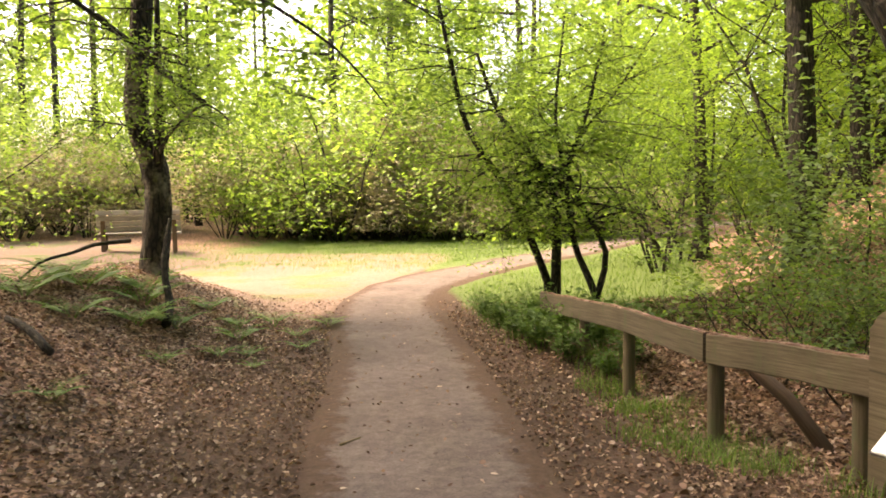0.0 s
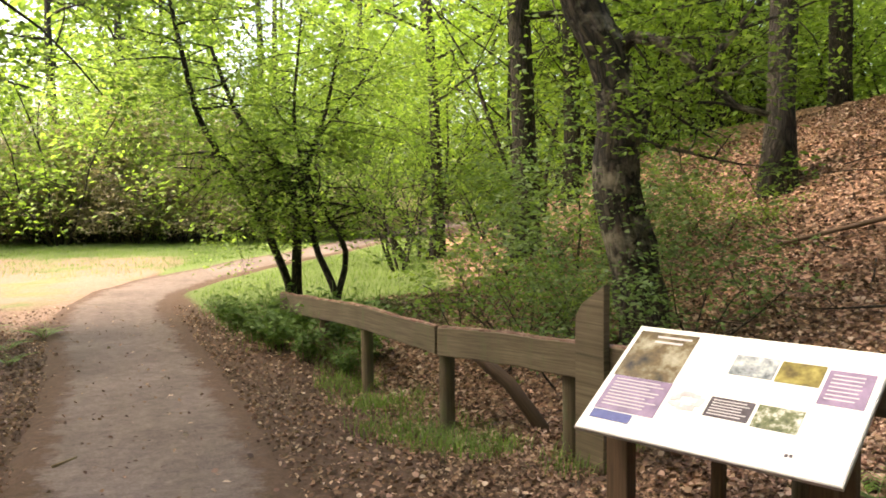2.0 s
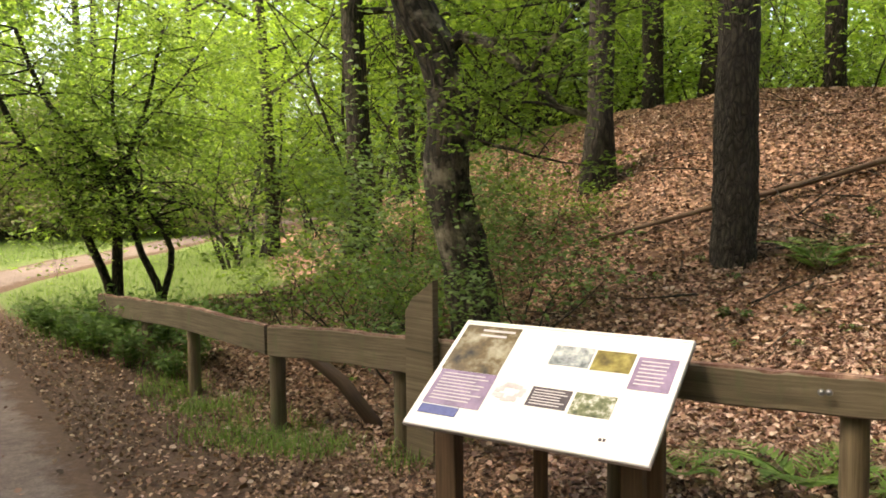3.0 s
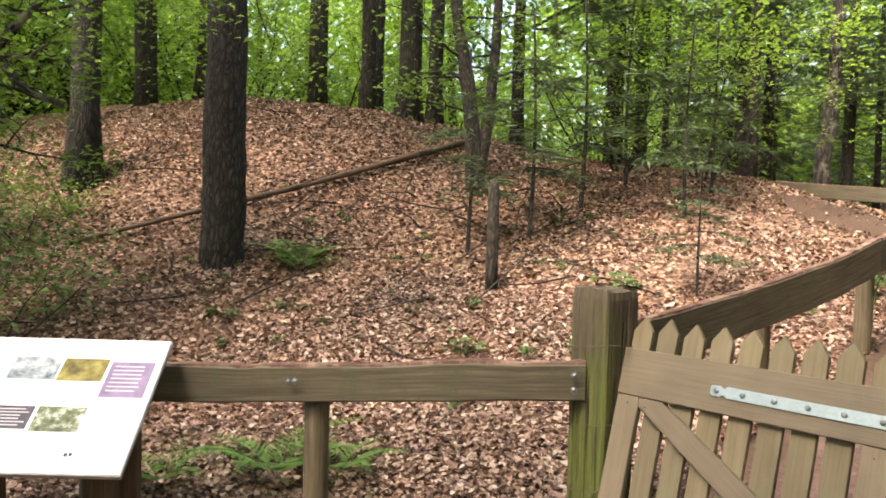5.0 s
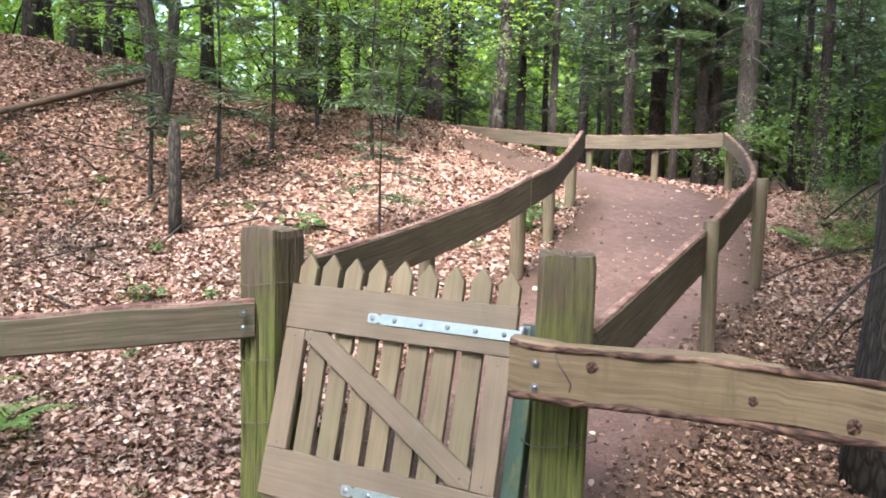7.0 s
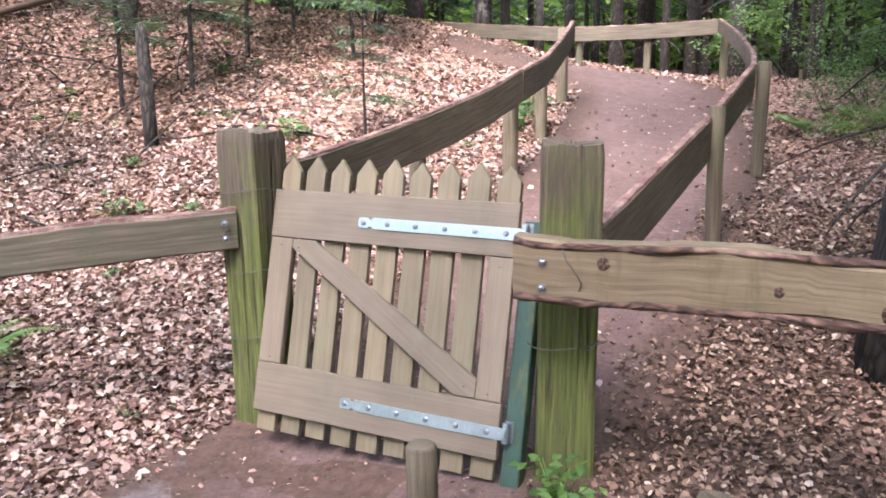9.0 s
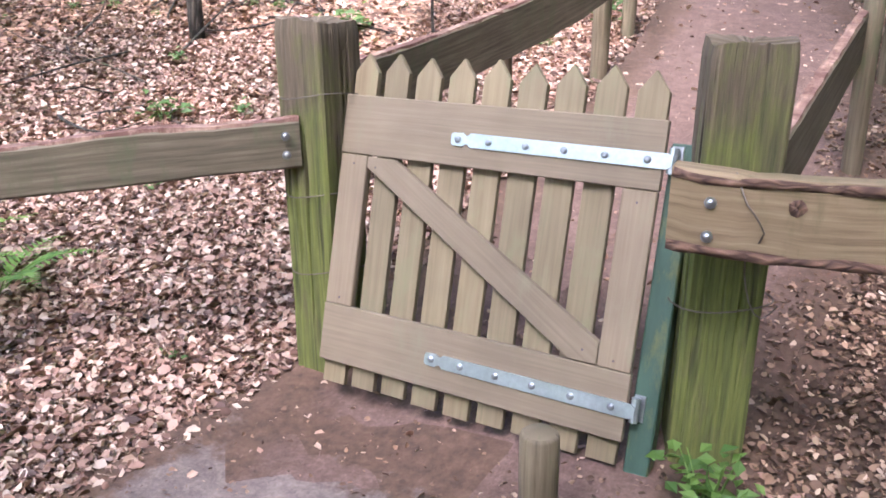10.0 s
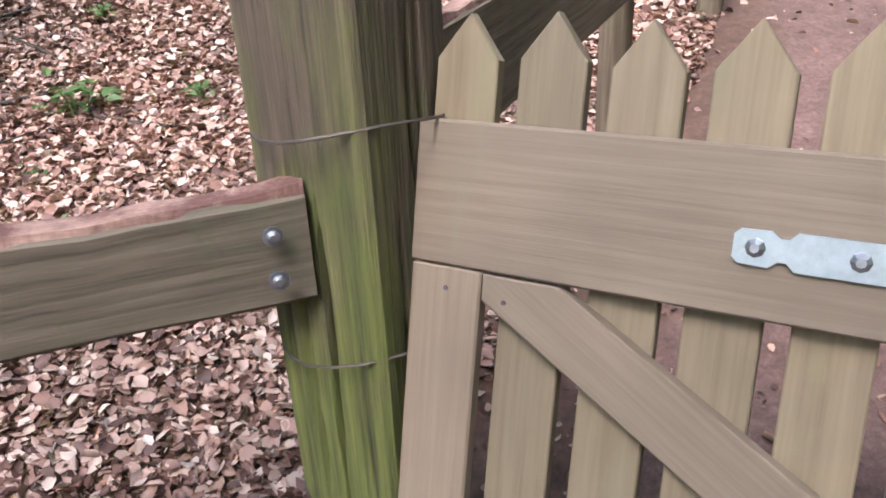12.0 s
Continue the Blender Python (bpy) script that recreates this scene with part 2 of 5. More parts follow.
LEAF_NETTLE = foliage("nettle leaves", (0.07, 0.15, 0.042), (0.17, 0.28, 0.085), 0.45)
LEAF_FERN = foliage("fern fronds", (0.085, 0.17, 0.042), (0.19, 0.31, 0.08), 0.45)
NEEDLES = foliage("spruce needles", (0.0405, 0.0743, 0.0405), (0.115, 0.162, 0.0878), 0.25)
TWIGS_GREY = foliage("grey bush twigs", (0.24, 0.205, 0.16), (0.46, 0.405, 0.33), 0.3, 0.9)
BLADES = foliage("grass blades", (0.075, 0.15, 0.028), (0.18, 0.29, 0.065), 0.45)
DEAD_LEAF = foliage("fallen oak leaves", None, None, 0.12, 0.6, [(0.0, (0.0558, 0.0274, 0.0214)), (0.25, (0.17, 0.086, 0.067)), (0.5, (0.32, 0.185, 0.15)), (0.75, (0.46, 0.31, 0.265)), (1.0, (0.58, 0.45, 0.4))])
MULCH = foliage("dark leaf crumbs", None, None, 0.08, 0.8, [(0.0, (0.05, 0.027, 0.019)), (0.45, (0.145, 0.082, 0.057)), (0.8, (0.28, 0.17, 0.122)), (1.0, (0.5, 0.36, 0.285))])
GROUND = ground_material()
GRAVEL = gravel_material("path gravel", (0.074, 0.057, 0.052), (0.158, 0.123, 0.113), (0.268, 0.215, 0.2))
EARTH = gravel_material("trodden forest earth", (0.05, 0.0287, 0.0225), (0.119, 0.0725, 0.0587), (0.213, 0.138, 0.112))
STEEL = plain("galvanised steel", (0.408, 0.466, 0.499), 0.38, 0.85, 0.15, 60)
BOLT = plain("zinc bolt", (0.33, 0.347, 0.377), 0.35, 0.9, 0.2, 90)
GREEN_STEEL = timber("algae-stained green paint", (0.016, 0.042, 0.032), (0.03, 0.07, 0.052), (0.05, 0.1, 0.07), (0.12, 0.12, 0.035), 0.4, 0.6, 12, 0.001)
WIRE = plain("rusty wire", (0.12, 0.1, 0.085), 0.6, 0.7)
WHITE = plain("white laminate", (0.8, 0.81, 0.83), 0.22, 0.0, 0.03, 6)
GREY_EDGE = plain("grey aluminium", (0.42, 0.43, 0.45), 0.4, 0.7, 0.1)
INK_MAUVE = plain("mauve print", (0.27, 0.2, 0.33), 0.22, 0.0, 0.3, 16)
INK_DARK = plain("dark print", (0.09, 0.075, 0.095), 0.25, 0.0, 0.3, 30)
INK_BLUE = plain("blue print", (0.09, 0.11, 0.32), 0.25, 0.0, 0.25, 40)
INK_PALE = plain("pale print", (0.6, 0.57, 0.62), 0.25, 0.0, 0.1, 40)


def photo(name, a, b, c, scale):
    m, n, links, shader = material(name, 0.22)
    obj = n.new("ShaderNodeTexCoord").outputs["Object"]
    links.new(ramp(n, links, noise_of(n, links, obj, scale, 5, 0.65), [(0.32, a), (0.5, b), (0.68, c)]), shader.inputs["Base Color"])
    return m


PHOTO_WOOD = photo("printed woodland picture", (0.03, 0.03, 0.03), (0.16, 0.12, 0.07), (0.4, 0.38, 0.3), 9)
PHOTO_GREY = photo("printed grey picture", (0.1, 0.12, 0.14), (0.32, 0.36, 0.4), (0.6, 0.64, 0.66), 22)
PHOTO_GOLD = photo("printed golden picture", (0.06, 0.05, 0.03), (0.22, 0.18, 0.06), (0.4, 0.36, 0.12), 12)
PHOTO_FLOWER = photo("printed flower picture", (0.04, 0.06, 0.03), (0.16, 0.18, 0.1), (0.75, 0.75, 0.72), 26)

def smooth(a, b, v):
    t = min(1.0, max(0.0, (v - a) / (b - a)))
    return t * t * (3 - 2 * t)


def bump(x, y, cx, cy, r):
    return math.exp(-((x - cx) ** 2 + (y - cy) ** 2) / (r * r))


def height(x, y):
    """The lie of the land: a level path, a bank to its left, a shallow ditch and a flat-topped, leaf-covered mound behind the fence."""
    z = 0.03 * max(0.0, min(y, 60) - 9) * (1 - smooth(3, 7, x) * (1 - smooth(18, 26, y)))
    z += 0.7 * smooth(-0.2, -2.6, x + 0.28 * max(0.0, y - 6)) * (1 - smooth(11.3, 14.0, y)) * smooth(1.5, 5, y)
    z += 0.3 * smooth(-6, -12, x) * smooth(12, 18, y)
    z += 2.9 * bump(x, y, 12, 11.5, 4.8) + 0.3 * bump(x, y, 12, 11.5, 9) * smooth(3.2, 6, x)
    z += 2.2 * bump(x, y, 9, 16.5, 4.5) * smooth(2.5, 6.5, x) + 0.7 * bump(x, y, 16.5, 7.5, 3)
    z += 0.12 * max(0.0, min(x - 5.5, 8.0)) * (1 - smooth(5, 9, y)) + 0.1 * bump(x, y, 7.3, 1.5, 0.9)
    z -= 0.17 * bump(x, y, 2.5, 8.7, 0.75) + 0.18 * bump(x, y, 3.1, 7.4, 0.8) + 0.15 * bump(x, y, 5.35, 3.45, 0.8)
    return z if z < 2.1 else 2.1 + (z - 2.1) * 0.56


# ---- building blocks ----
class Geo:
    """Vertices, faces and texture places of one mesh, in world metres."""

    def __init__(self):
        self.verts, self.faces, self.uvs = [], [], []

    def ring_sweep(self, rings, caps=True):
        base, k = len(self.verts), len(rings[0])
        for ring in rings:
            self.verts += [tuple(p) for p in ring]
        run = 0.0
        wide_of = [(Vector(rings[0][(j + 1) % k]) - Vector(rings[0][j])).length for j in range(k)]
        for i in range(len(rings) - 1):
            step = (Vector(rings[i + 1][0]) - Vector(rings[i][0])).length
            around = 0.0
            for j in range(k):
                q = (j + 1) % k
                wide = wide_of[j]
                self.faces.append((base + i * k + j, base + i * k + q, base + (i + 1) * k + q, base + (i + 1) * k + j))
                self.uvs.append(((run, around), (run, around + wide), (run + step, around + wide), (run + step, around)))
                around += wide
            run += step
        if caps:
            for start, flip in ((base, True), (base + (len(rings) - 1) * k, False)):
                loop = [start + j for j in range(k)]
                place = [(self.verts[v][0] * 0.7 + self.verts[v][1], self.verts[v][2]) for v in loop]
                self.faces.append(tuple(loop[::-1] if flip else loop))
                self.uvs.append(tuple(place[::-1] if flip else place))
        return self

    def tube(self, points, radii, sides=8, wobble=0.0, seed=0):
        rng = random.Random(seed)
        points = [Vector(p) for p in points]
        rings, side = [], None
        for i, p in enumerate(points):
            way = (points[min(i + 1, len(points) - 1)] - points[max(i - 1, 0)]).normalized()
            if side is None:
                side = way.orthogonal().normalized()
            side = (side - way * side.dot(way)).normalized()
            other = way.cross(side)
            r = radii[i] if isinstance(radii, (list, tuple)) else radii
            ring = []
            for j in range(sides):
                a = 2 * math.pi * j / sides
                rr = r * (1 + wobble * (rng.random() - 0.5))
                ring.append(p + (side * math.cos(a) + other * math.sin(a)) * rr)
            rings.append(ring)
        return self.ring_sweep(rings)

    def box(self, low, high, bevel=0.003, m=None):
        """A box with chamfered long edges, its grain along its longest side."""
        low, high = Vector(low), Vector(high)
        size = high - low
        axis = max(range(3), key=lambda i: size[i])
        u, v = [(1, 2), (2, 0), (0, 1)][axis]
        b = min(bevel, size[u] * 0.3, size[v] * 0.3)
        rings = []
        for s, inset in ((low[axis], b * 0.7), (low[axis] + b * 0.7, 0), (high[axis] - b * 0.7, 0), (high[axis], b * 0.7)):
            ring = []
            for pu, pv in ((b, 0), (size[u] - b, 0), (size[u], b), (size[u], size[v] - b), (size[u] - b, size[v]), (b, size[v]), (0, size[v] - b), (0, b)):
                p = Vector((0, 0, 0))
                p[axis] = s
                p[u] = low[u] + min(max(pu, inset), size[u] - inset)
                p[v] = low[v] + min(max(pv, inset), size[v] - inset)
                ring.append(m @ p if m else p)
            rings.append(ring)
        return self.ring_sweep(rings)

    def add(self, verts, faces):
        base = len(self.verts)
        self.verts += [tuple(v) for v in verts]
        for f in faces:
            self.faces.append(tuple(base + i for i in f))
            self.uvs.append(tuple((verts[i][0], verts[i][1]) for i in f))
        return self

    def mesh(self, name, origin, smooth_faces=False):
        me = bpy.data.meshes.new(name)
        o = Vector(origin)
        me.from_pydata([tuple(Vector(v) - o) for v in self.verts], [], self.faces)
        layer = me.uv_layers.new(name="UVMap")
        flat = [c for face in self.uvs for uv in face for c in uv]
        layer.data.foreach_set("uv", flat)
        if smooth_faces:
            me.polygons.foreach_set("use_smooth", [True] * len(me.polygons))
        me.update()
        return me


def thing(name, at, label, category, group="", kind=""):
    ob = new(name)
    ob.location = at
    ob.empty_display_size = 0.1
    return tagged(ob, label, category, group, kind)


def origin_of(ob):
    o = Vector(ob.location)
    while ob.parent:
        ob = ob.parent
        o += Vector(ob.location)
    return o


def part(name, geo, mat, parent, label="", smooth_faces=False, kind=""):
    me = geo.mesh(name, origin_of(parent), smooth_faces)
    me.materials.append(mat)
    ob = new(name, me)
    ob.parent = parent
    return tagged(ob, label, kind=kind)


def solid(name, geo, mat, at, label, category, group="", kind="", smooth_faces=False):
    me = geo.mesh(name, at, smooth_faces)
    me.materials.append(mat)
    ob = new(name, me)
    ob.location = at
    return tagged(ob, label, category, group, kind)


def array_mesh(name, verts, faces, mat, smooth_faces=False):
    """A mesh from arrays of vertices and equal-sided faces."""
    verts, faces = np.asarray(verts, np.float32), np.asarray(faces, np.int32)
    me = bpy.data.meshes.new(name)
    me.vertices.add(len(verts))
    me.vertices.foreach_set("co", verts.ravel())
    k = faces.shape[1]
    me.loops.add(faces.size)
    me.loops.foreach_set("vertex_index", faces.ravel())
    me.polygons.add(len(faces))
    me.polygons.foreach_set("loop_start", np.arange(0, faces.size, k, dtype=np.int32))
    me.update(calc_edges=True)
    if smooth_faces:
        me.polygons.foreach_set("use_smooth", np.ones(len(faces), bool))
    me.materials.append(mat)
    return me


def rough_height(x, y):
    near = noise.noise((x * 0.9, y * 0.9, 3.1)) * 0.05 + noise.noise((x * 2.7, y * 2.7, 8.2)) * 0.02
    level = 1.0 if x > 5.6 or x < -1.2 else 0.35
    return height(x, y) + near * level


def curve_points(points, step):
    """Points at even steps along a smooth line through the given ones."""
    p = [Vector(q) for q in points]
    p = [p[0] * 2 - p[1]] + p + [p[-1] * 2 - p[-2]]
    out = []
    for i in range(1, len(p) - 2):
        count = max(1, round((p[i + 1] - p[i]).length / step))
        for j in range(count):
            t = j / count
            a, b, c, d = p[i - 1], p[i], p[i + 1], p[i + 2]
            out.append(0.5 * (2 * b + (c - a) * t + (2 * a - 5 * b + 4 * c - d) * t * t + (3 * b - a - 3 * c + d) * t ** 3))
    return out + [p[-2]]


def near_line(x, y, line):
    """The distance from a place to the nearest of a line's points."""
    return float(np.sqrt(((line - (x, y)) ** 2).sum(axis=1).min()))


MAIN_PATH = curve_points([(3.2, -30, 0), (3.0, -12, 0), (2.7, 0, 0), (2.3, 3, 0), (1.5, 5.8, 0), (1.17, 6.85, 0), (0.63, 8.6, 0), (0.05, 10.2, 0), (-0.5, 11.7, 0), (-0.98, 13.6, 0),
                          (-0.8, 15.6, 0), (0.2, 18.7, 0), (0.95, 20.4, 0), (2.0, 23.2, 0), (4.2, 29, 0), (7, 33, 0), (14, 38, 0), (40, 44, 0)], 0.3)
SPUR_PATH = curve_points([(2.4, 3.5, 0), (3.4, 3.35, 0), (4.2, 3.3, 0), (5.0, 3.22, 0), (5.35, 3.15, 0)], 0.2)
WOOD_PATH = curve_points([(3.9, 2.6, 0), (5.2, 2.8, 0), (6.4, 2.55, 0), (8, 2.3, 0), (10, 2.25, 0), (12, 2.35, 0), (13.0, 2.8, 0), (13.3, 3.6, 0), (13.35, 4.3, 0)], 0.3)

MAIN_XY, WOOD_XY = (np.array([(q.x, q.y) for q in line]) for line in (MAIN_PATH, WOOD_PATH))


def ribbon(line, widths, rise, seed, step=9):
    """A trodden strip that lies on the ground, with an uneven edge that dips into it."""
    rng, verts, faces = random.Random(seed), [], []
    for i, p in enumerate(line):
        way = (line[min(i + 1, len(line) - 1)] - line[max(i - 1, 0)]).normalized()
        side = Vector((-way.y, way.x, 0))
        t = i / (len(line) - 1)
        half = widths[0] + (widths[1] - widths[0]) * t
        left = half * (1 + 0.1 * noise.noise((p.x * 0.6, p.y * 0.6, seed)) + 0.015 * rng.uniform(-1, 1))
        right = half * (1 + 0.1 * noise.noise((p.x * 0.6, p.y * 0.6, seed + 5)) + 0.015 * rng.uniform(-1, 1))
        for j in range(step):
            s = -1 + 2 * j / (step - 1)
            q = p + side * (s * (left if s > 0 else right))
            lift = rise + 0.008 if abs(s) < 0.99 else -0.035
            verts.append((q.x, q.y, rough_height(q.x, q.y) + lift))
        if i:
            for j in range(step - 1):
                a = (i - 1) * step + j
                faces.append((a, a + step, a + step + 1, a + 1))
    return verts, faces


def build_ground():
    def axis(low, high, step, far):
        core = list(np.arange(low, high, step))
        out, d = [], step
        edge = high
        while edge < far:
            out.append(edge)
            d *= 1.25
            edge += d
        before, d, edge = [], step, low
        while edge > -far:
            d *= 1.25
            edge -= d
            before.append(edge)
        return before[::-1] + core + out

    xs, ys = axis(-8, 18, 0.16, 1500), axis(-1, 22, 0.16, 1500)
    verts = [(x, y, rough_height(x, y)) for y in ys for x in xs]
    w = len(xs)
    faces = [(j * w + i, j * w + i + 1, (j + 1) * w + i + 1, (j + 1) * w + i) for j in range(len(ys) - 1) for i in range(w - 1)]
    me = array_mesh("ground", verts, faces, GROUND, True)
    cover = me.color_attributes.new("cover", "FLOAT_COLOR", "POINT")
    values = []
    for x, y, z in verts:
        soil = grass = dry = 0.0
        if -30 < x < 30 and -20 < y < 45:
            d = near_line(x, y, MAIN_XY)
            soil = max(1 - smooth(1.2, 2.6, d), (1 - smooth(0.6, 1.3, near_line(x, y, WOOD_XY))) * smooth(3, 5, x))
            soil = max(soil, 1 - smooth(0.8, 2.0, math.hypot(x - 4.2, y - 2.4)), 1 - smooth(1.2, 2.4, math.hypot(x - 6.0, y - 0.7)))
            grass = max(smooth(16, 18.5, y) * smooth(-9, -6, x) * (1 - smooth(27, 30, y)) * (1 - smooth(3, 5, x)), smooth(1.0, 1.8, x + 0.4 * (y - 10)) * smooth(9.5, 11.5, y) * (1 - smooth(3, 4.2, x)) * (1 - smooth(20, 24, y)))
            dry = smooth(10.0, 12.5, y) * (1 - smooth(-1.9, -0.9, x)) * (1 - smooth(18.5, 22.5, y)) * smooth(-18, -14, x)
        values += [soil, grass, dry, 1.0]
    cover.data.foreach_set("color", values)
    ground = new("ground", me)
    tagged(ground, "woodland ground with brown leaf litter, bare soil and grass", "ground", kind="structure")
    for name, line, widths, rise, seed, mat, label in (
            ("path", MAIN_PATH, (0.9, 0.78), 0.014, 2, GRAVEL, "winding grey gravel footpath through the woodland clearing"),
            ("path", SPUR_PATH, (0.62, 0.62), 0.018, 4, GRAVEL, "short pale gravel spur leading to the gate"),
            ("path", WOOD_PATH, (0.95, 1.0), 0.014, 7, EARTH, "reddish-brown trodden earth path behind the gate")):
        v, f = ribbon(line, widths, rise, seed)
        me = array_mesh(name, v, f, mat, True)
        shade = me.color_attributes.new("cover", "FLOAT_COLOR", "POINT")
        shade.data.foreach_set("color", [c for i in range(len(v)) for c in (max(abs(-1 + 2 * (i % 9) / 8) ** 1.5, 1 - min(i // 9, len(v) // 9 - 1 - i // 9) / 4), 0.0, 0.0, 1.0)])
        strip = new(name, me)
        tagged(strip, label, "path", kind="structure")


build_ground()


# ---- fences, gate, board and bench ----
def board(points, high, thick, seed, wavy=0.01, under=0.006, step=0.06):
    """A plank on edge along a line of its top's middle points, with a waney upper and lower edge."""
    line = curve_points(points, step)
    rings, edge = [], []
    for i, p in enumerate(line):
        way = line[min(i + 1, len(line) - 1)] - line[max(i - 1, 0)]
        side = Vector((-way.y, way.x, 0)).normalized() * thick / 2
        up = wavy * (noise.noise((i * step * 2.5, seed, 0.3)) + 0.35 * noise.noise((i * step * 16, seed, 0.7)))
        low = -high + under * noise.noise((i * step * 4, seed + 9, 0.1)) * 2
        e = min(0.008, thick * 0.3)
        n = side.normalized()
        rings.append([p + side - n * e + Vector((0, 0, up)), p + side + Vector((0, 0, up - e)), p + side + Vector((0, 0, low + e)), p + side - n * e + Vector((0, 0, low)),
                      p - side + n * e + Vector((0, 0, low)), p - side + Vector((0, 0, low + e)), p - side + Vector((0, 0, up - e)), p - side + n * e + Vector((0, 0, up))])
        edge.append((p, side, up))
    crust = []
    for i, (p, side, up) in enumerate(edge):
        rag = 0.003 + 0.014 * abs(noise.noise((i * 0.83, seed, 4.4)))
        crust.append([p + side * 0.96 + Vector((0, 0, up - 0.012)), p + side * (0.7 + 0.5 * noise.noise((i * 0.9, seed, 2))) + Vector((0, 0, up + rag)),
                      p - side * (0.72 + 0.45 * noise.noise((i * 0.77, seed, 6))) + Vector((0, 0, up + rag * 0.8)), p - side * 0.96 + Vector((0, 0, up - 0.012))])
    return Geo().ring_sweep(rings), Geo().ring_sweep(crust)


def round_post(x, y, low, high, r, lean=(0, 0), seed=0):
    pts, rad = [], []
    for i in range(7):
        t = i / 6
        z = low + (high - low) * t
        pts.append((x + lean[0] * t, y + lean[1] * t, z))
        rad.append(r * (1 + 0.04 * noise.noise((t * 3, seed, 1.5))))
    pts.append((x + lean[0], y + lean[1], high + 0.008))
    rad.append(r * 0.82)
    return Geo().tube(pts, rad, 12, 0.03, seed)


def add_bolts(parent, places, way, r=0.009):
    for p in places:
        p, w = Vector(p), Vector(way).normalized()
        part("bolt", Geo().tube([p, p + w * 0.003, p + w * 0.0035, p + w * 0.007, p + w * 0.009], [r * 1.5, r * 1.5, r * 0.95, r * 0.85, r * 0.5], 10), BOLT, parent, "zinc-plated round bolt head")


def fence(label, rails, posts, bolts=(), group="fences"):
    base = rails[0]["line"][0]
    root = thing("wooden_fence", (base[0], base[1], height(base[0], base[1])), label, "fence", group)
    for i, r in enumerate(rails):
        body, crust = board(r["line"], r["high"], r["thick"], r.get("seed", i * 3.7), r.get("wavy", 0.004), r.get("under", 0.003))
        rail = part("rail", body, r.get("mat", WOOD_RAIL), root)
        if r.get("crust", True):
            part("bark_edge", crust, WOOD_END, rail, "ragged reddish waney edge")
        if r.get("lips"):
            line = curve_points(r["line"], 0.05)
            for drop_by, size, tone in ((0.004, 0.013, 0.0), (-r["high"] - 0.004, 0.015, 4.0)):
                pts = [p + Vector((-r["thick"] * (0.42 + 0.18 * noise.noise((k * 0.35, tone, 2.2))), 0, (drop_by if tone else -drop_by) + 0.012 * noise.noise((k * 0.21, tone, r["seed"])))) for k, p in enumerate(line)]
                part("bark_lip", Geo().tube(pts, [size * (0.75 + 0.6 * abs(noise.noise((k * 0.5, tone, 7.7)))) for k in range(len(pts))], 7, 0.35, 5), BARK_LIP, rail, "rough brown bark left on the edge", True)
            for t, up, size in ((0.1, -0.05, 0.016), (0.26, -0.1, 0.013), (0.33, -0.125, 0.02), (0.47, -0.04, 0.015)):
                p = line[int(t * (len(line) - 1))] + Vector((-r["thick"] / 2 - 0.001, 0, up))
                part("knot", Geo().tube([p + Vector((0.006, 0, 0)), p, p + Vector((-0.004, 0, 0)), p + Vector((-0.003, 0, 0))], [size * 1.3, size * 1.15, size * 0.8, size * 0.3], 9, 0.25, 3), BARK_LIP, rail, "round brown knot", True)
    for i, (x, y, top, r, *lean) in enumerate(posts):
        ln = lean[0] if lean else (0, 0)
        part("post", round_post(x, y, height(x, y) - 0.25, top, r, ln, i + 2.3), WOOD_POST, root, smooth_faces=True)
    for p, w in bolts:
        add_bolts(root, p, w)
    return root


# the rail beside the path, up to the old gate post
fence("low fence of grey-brown waney boards on round posts beside the path",
      [dict(line=[(1.545, 10.78, 0.52), (1.95, 9.85, 0.565), (2.417, 8.833, 0.61), (2.985, 7.52, 0.615)], high=0.195, thick=0.05, seed=1.0, wavy=0.012),
       dict(line=[(3.0, 7.49, 0.615), (3.3, 6.95, 0.665), (3.581, 6.403, 0.7), (3.95, 5.75, 0.725)], high=0.2, thick=0.05, seed=5.0, wavy=0.012),
       dict(line=[(3.99, 5.69, 0.75), (4.537, 4.81, 0.785), (4.87, 4.4, 0.80), (5.492, 3.488, 0.86)], high=0.15, thick=0.055, seed=9.0, wavy=0.012)],
      [(1.62, 10.72, 0.45, 0.045), (2.06, 9.75, 0.5, 0.05), (2.48, 8.8, 0.55, 0.052), (3.045, 7.5, 0.6, 0.055), (3.66, 6.4, 0.6, 0.055), (4.36, 5.2, 0.7, 0.045), (4.93, 4.42, 0.72, 0.052)],
      [([(5.43, 3.5, 0.814), (5.425, 3.497, 0.757), (4.80, 4.41, 0.74), (4.783, 4.43, 0.738)], (-0.83, -0.55, 0))])
brace = solid("fence_strut", Geo().tube([(3.16, 7.52, 0.5), (3.45, 7.25, 0.25), (3.7, 7.02, -0.1)], [0.045, 0.047, 0.05], 10, 0.05, 3), WOOD_BROWN, (3.7, 7.02, height(3.7, 7.02)),
              "dark round wooden strut leaning against the fence", "strut", smooth_faces=True)

# the fence to the right of the gate
fence("pale split-log fence rail with bark edges beside the gate",
      [dict(line=[(5.145, 2.33, 0.895), (5.14, 2.2, 0.885), (5.14, 1.745, 0.895), (5.05, 1.28, 0.9), (4.8, 0.3, 0.9), (4.6, -0.7, 0.9)], high=0.165, thick=0.07, seed=14.0, wavy=0.026, under=0.018, mat=WOOD_NEW, lips=True, crust=False)],
      [(4.87, 0.3, 0.8, 0.055), (4.66, -0.65, 0.8, 0.055)],
      [([(5.105, 2.245, 0.832), (5.105, 2.245, 0.755)], (-1, 0.05, 0))])

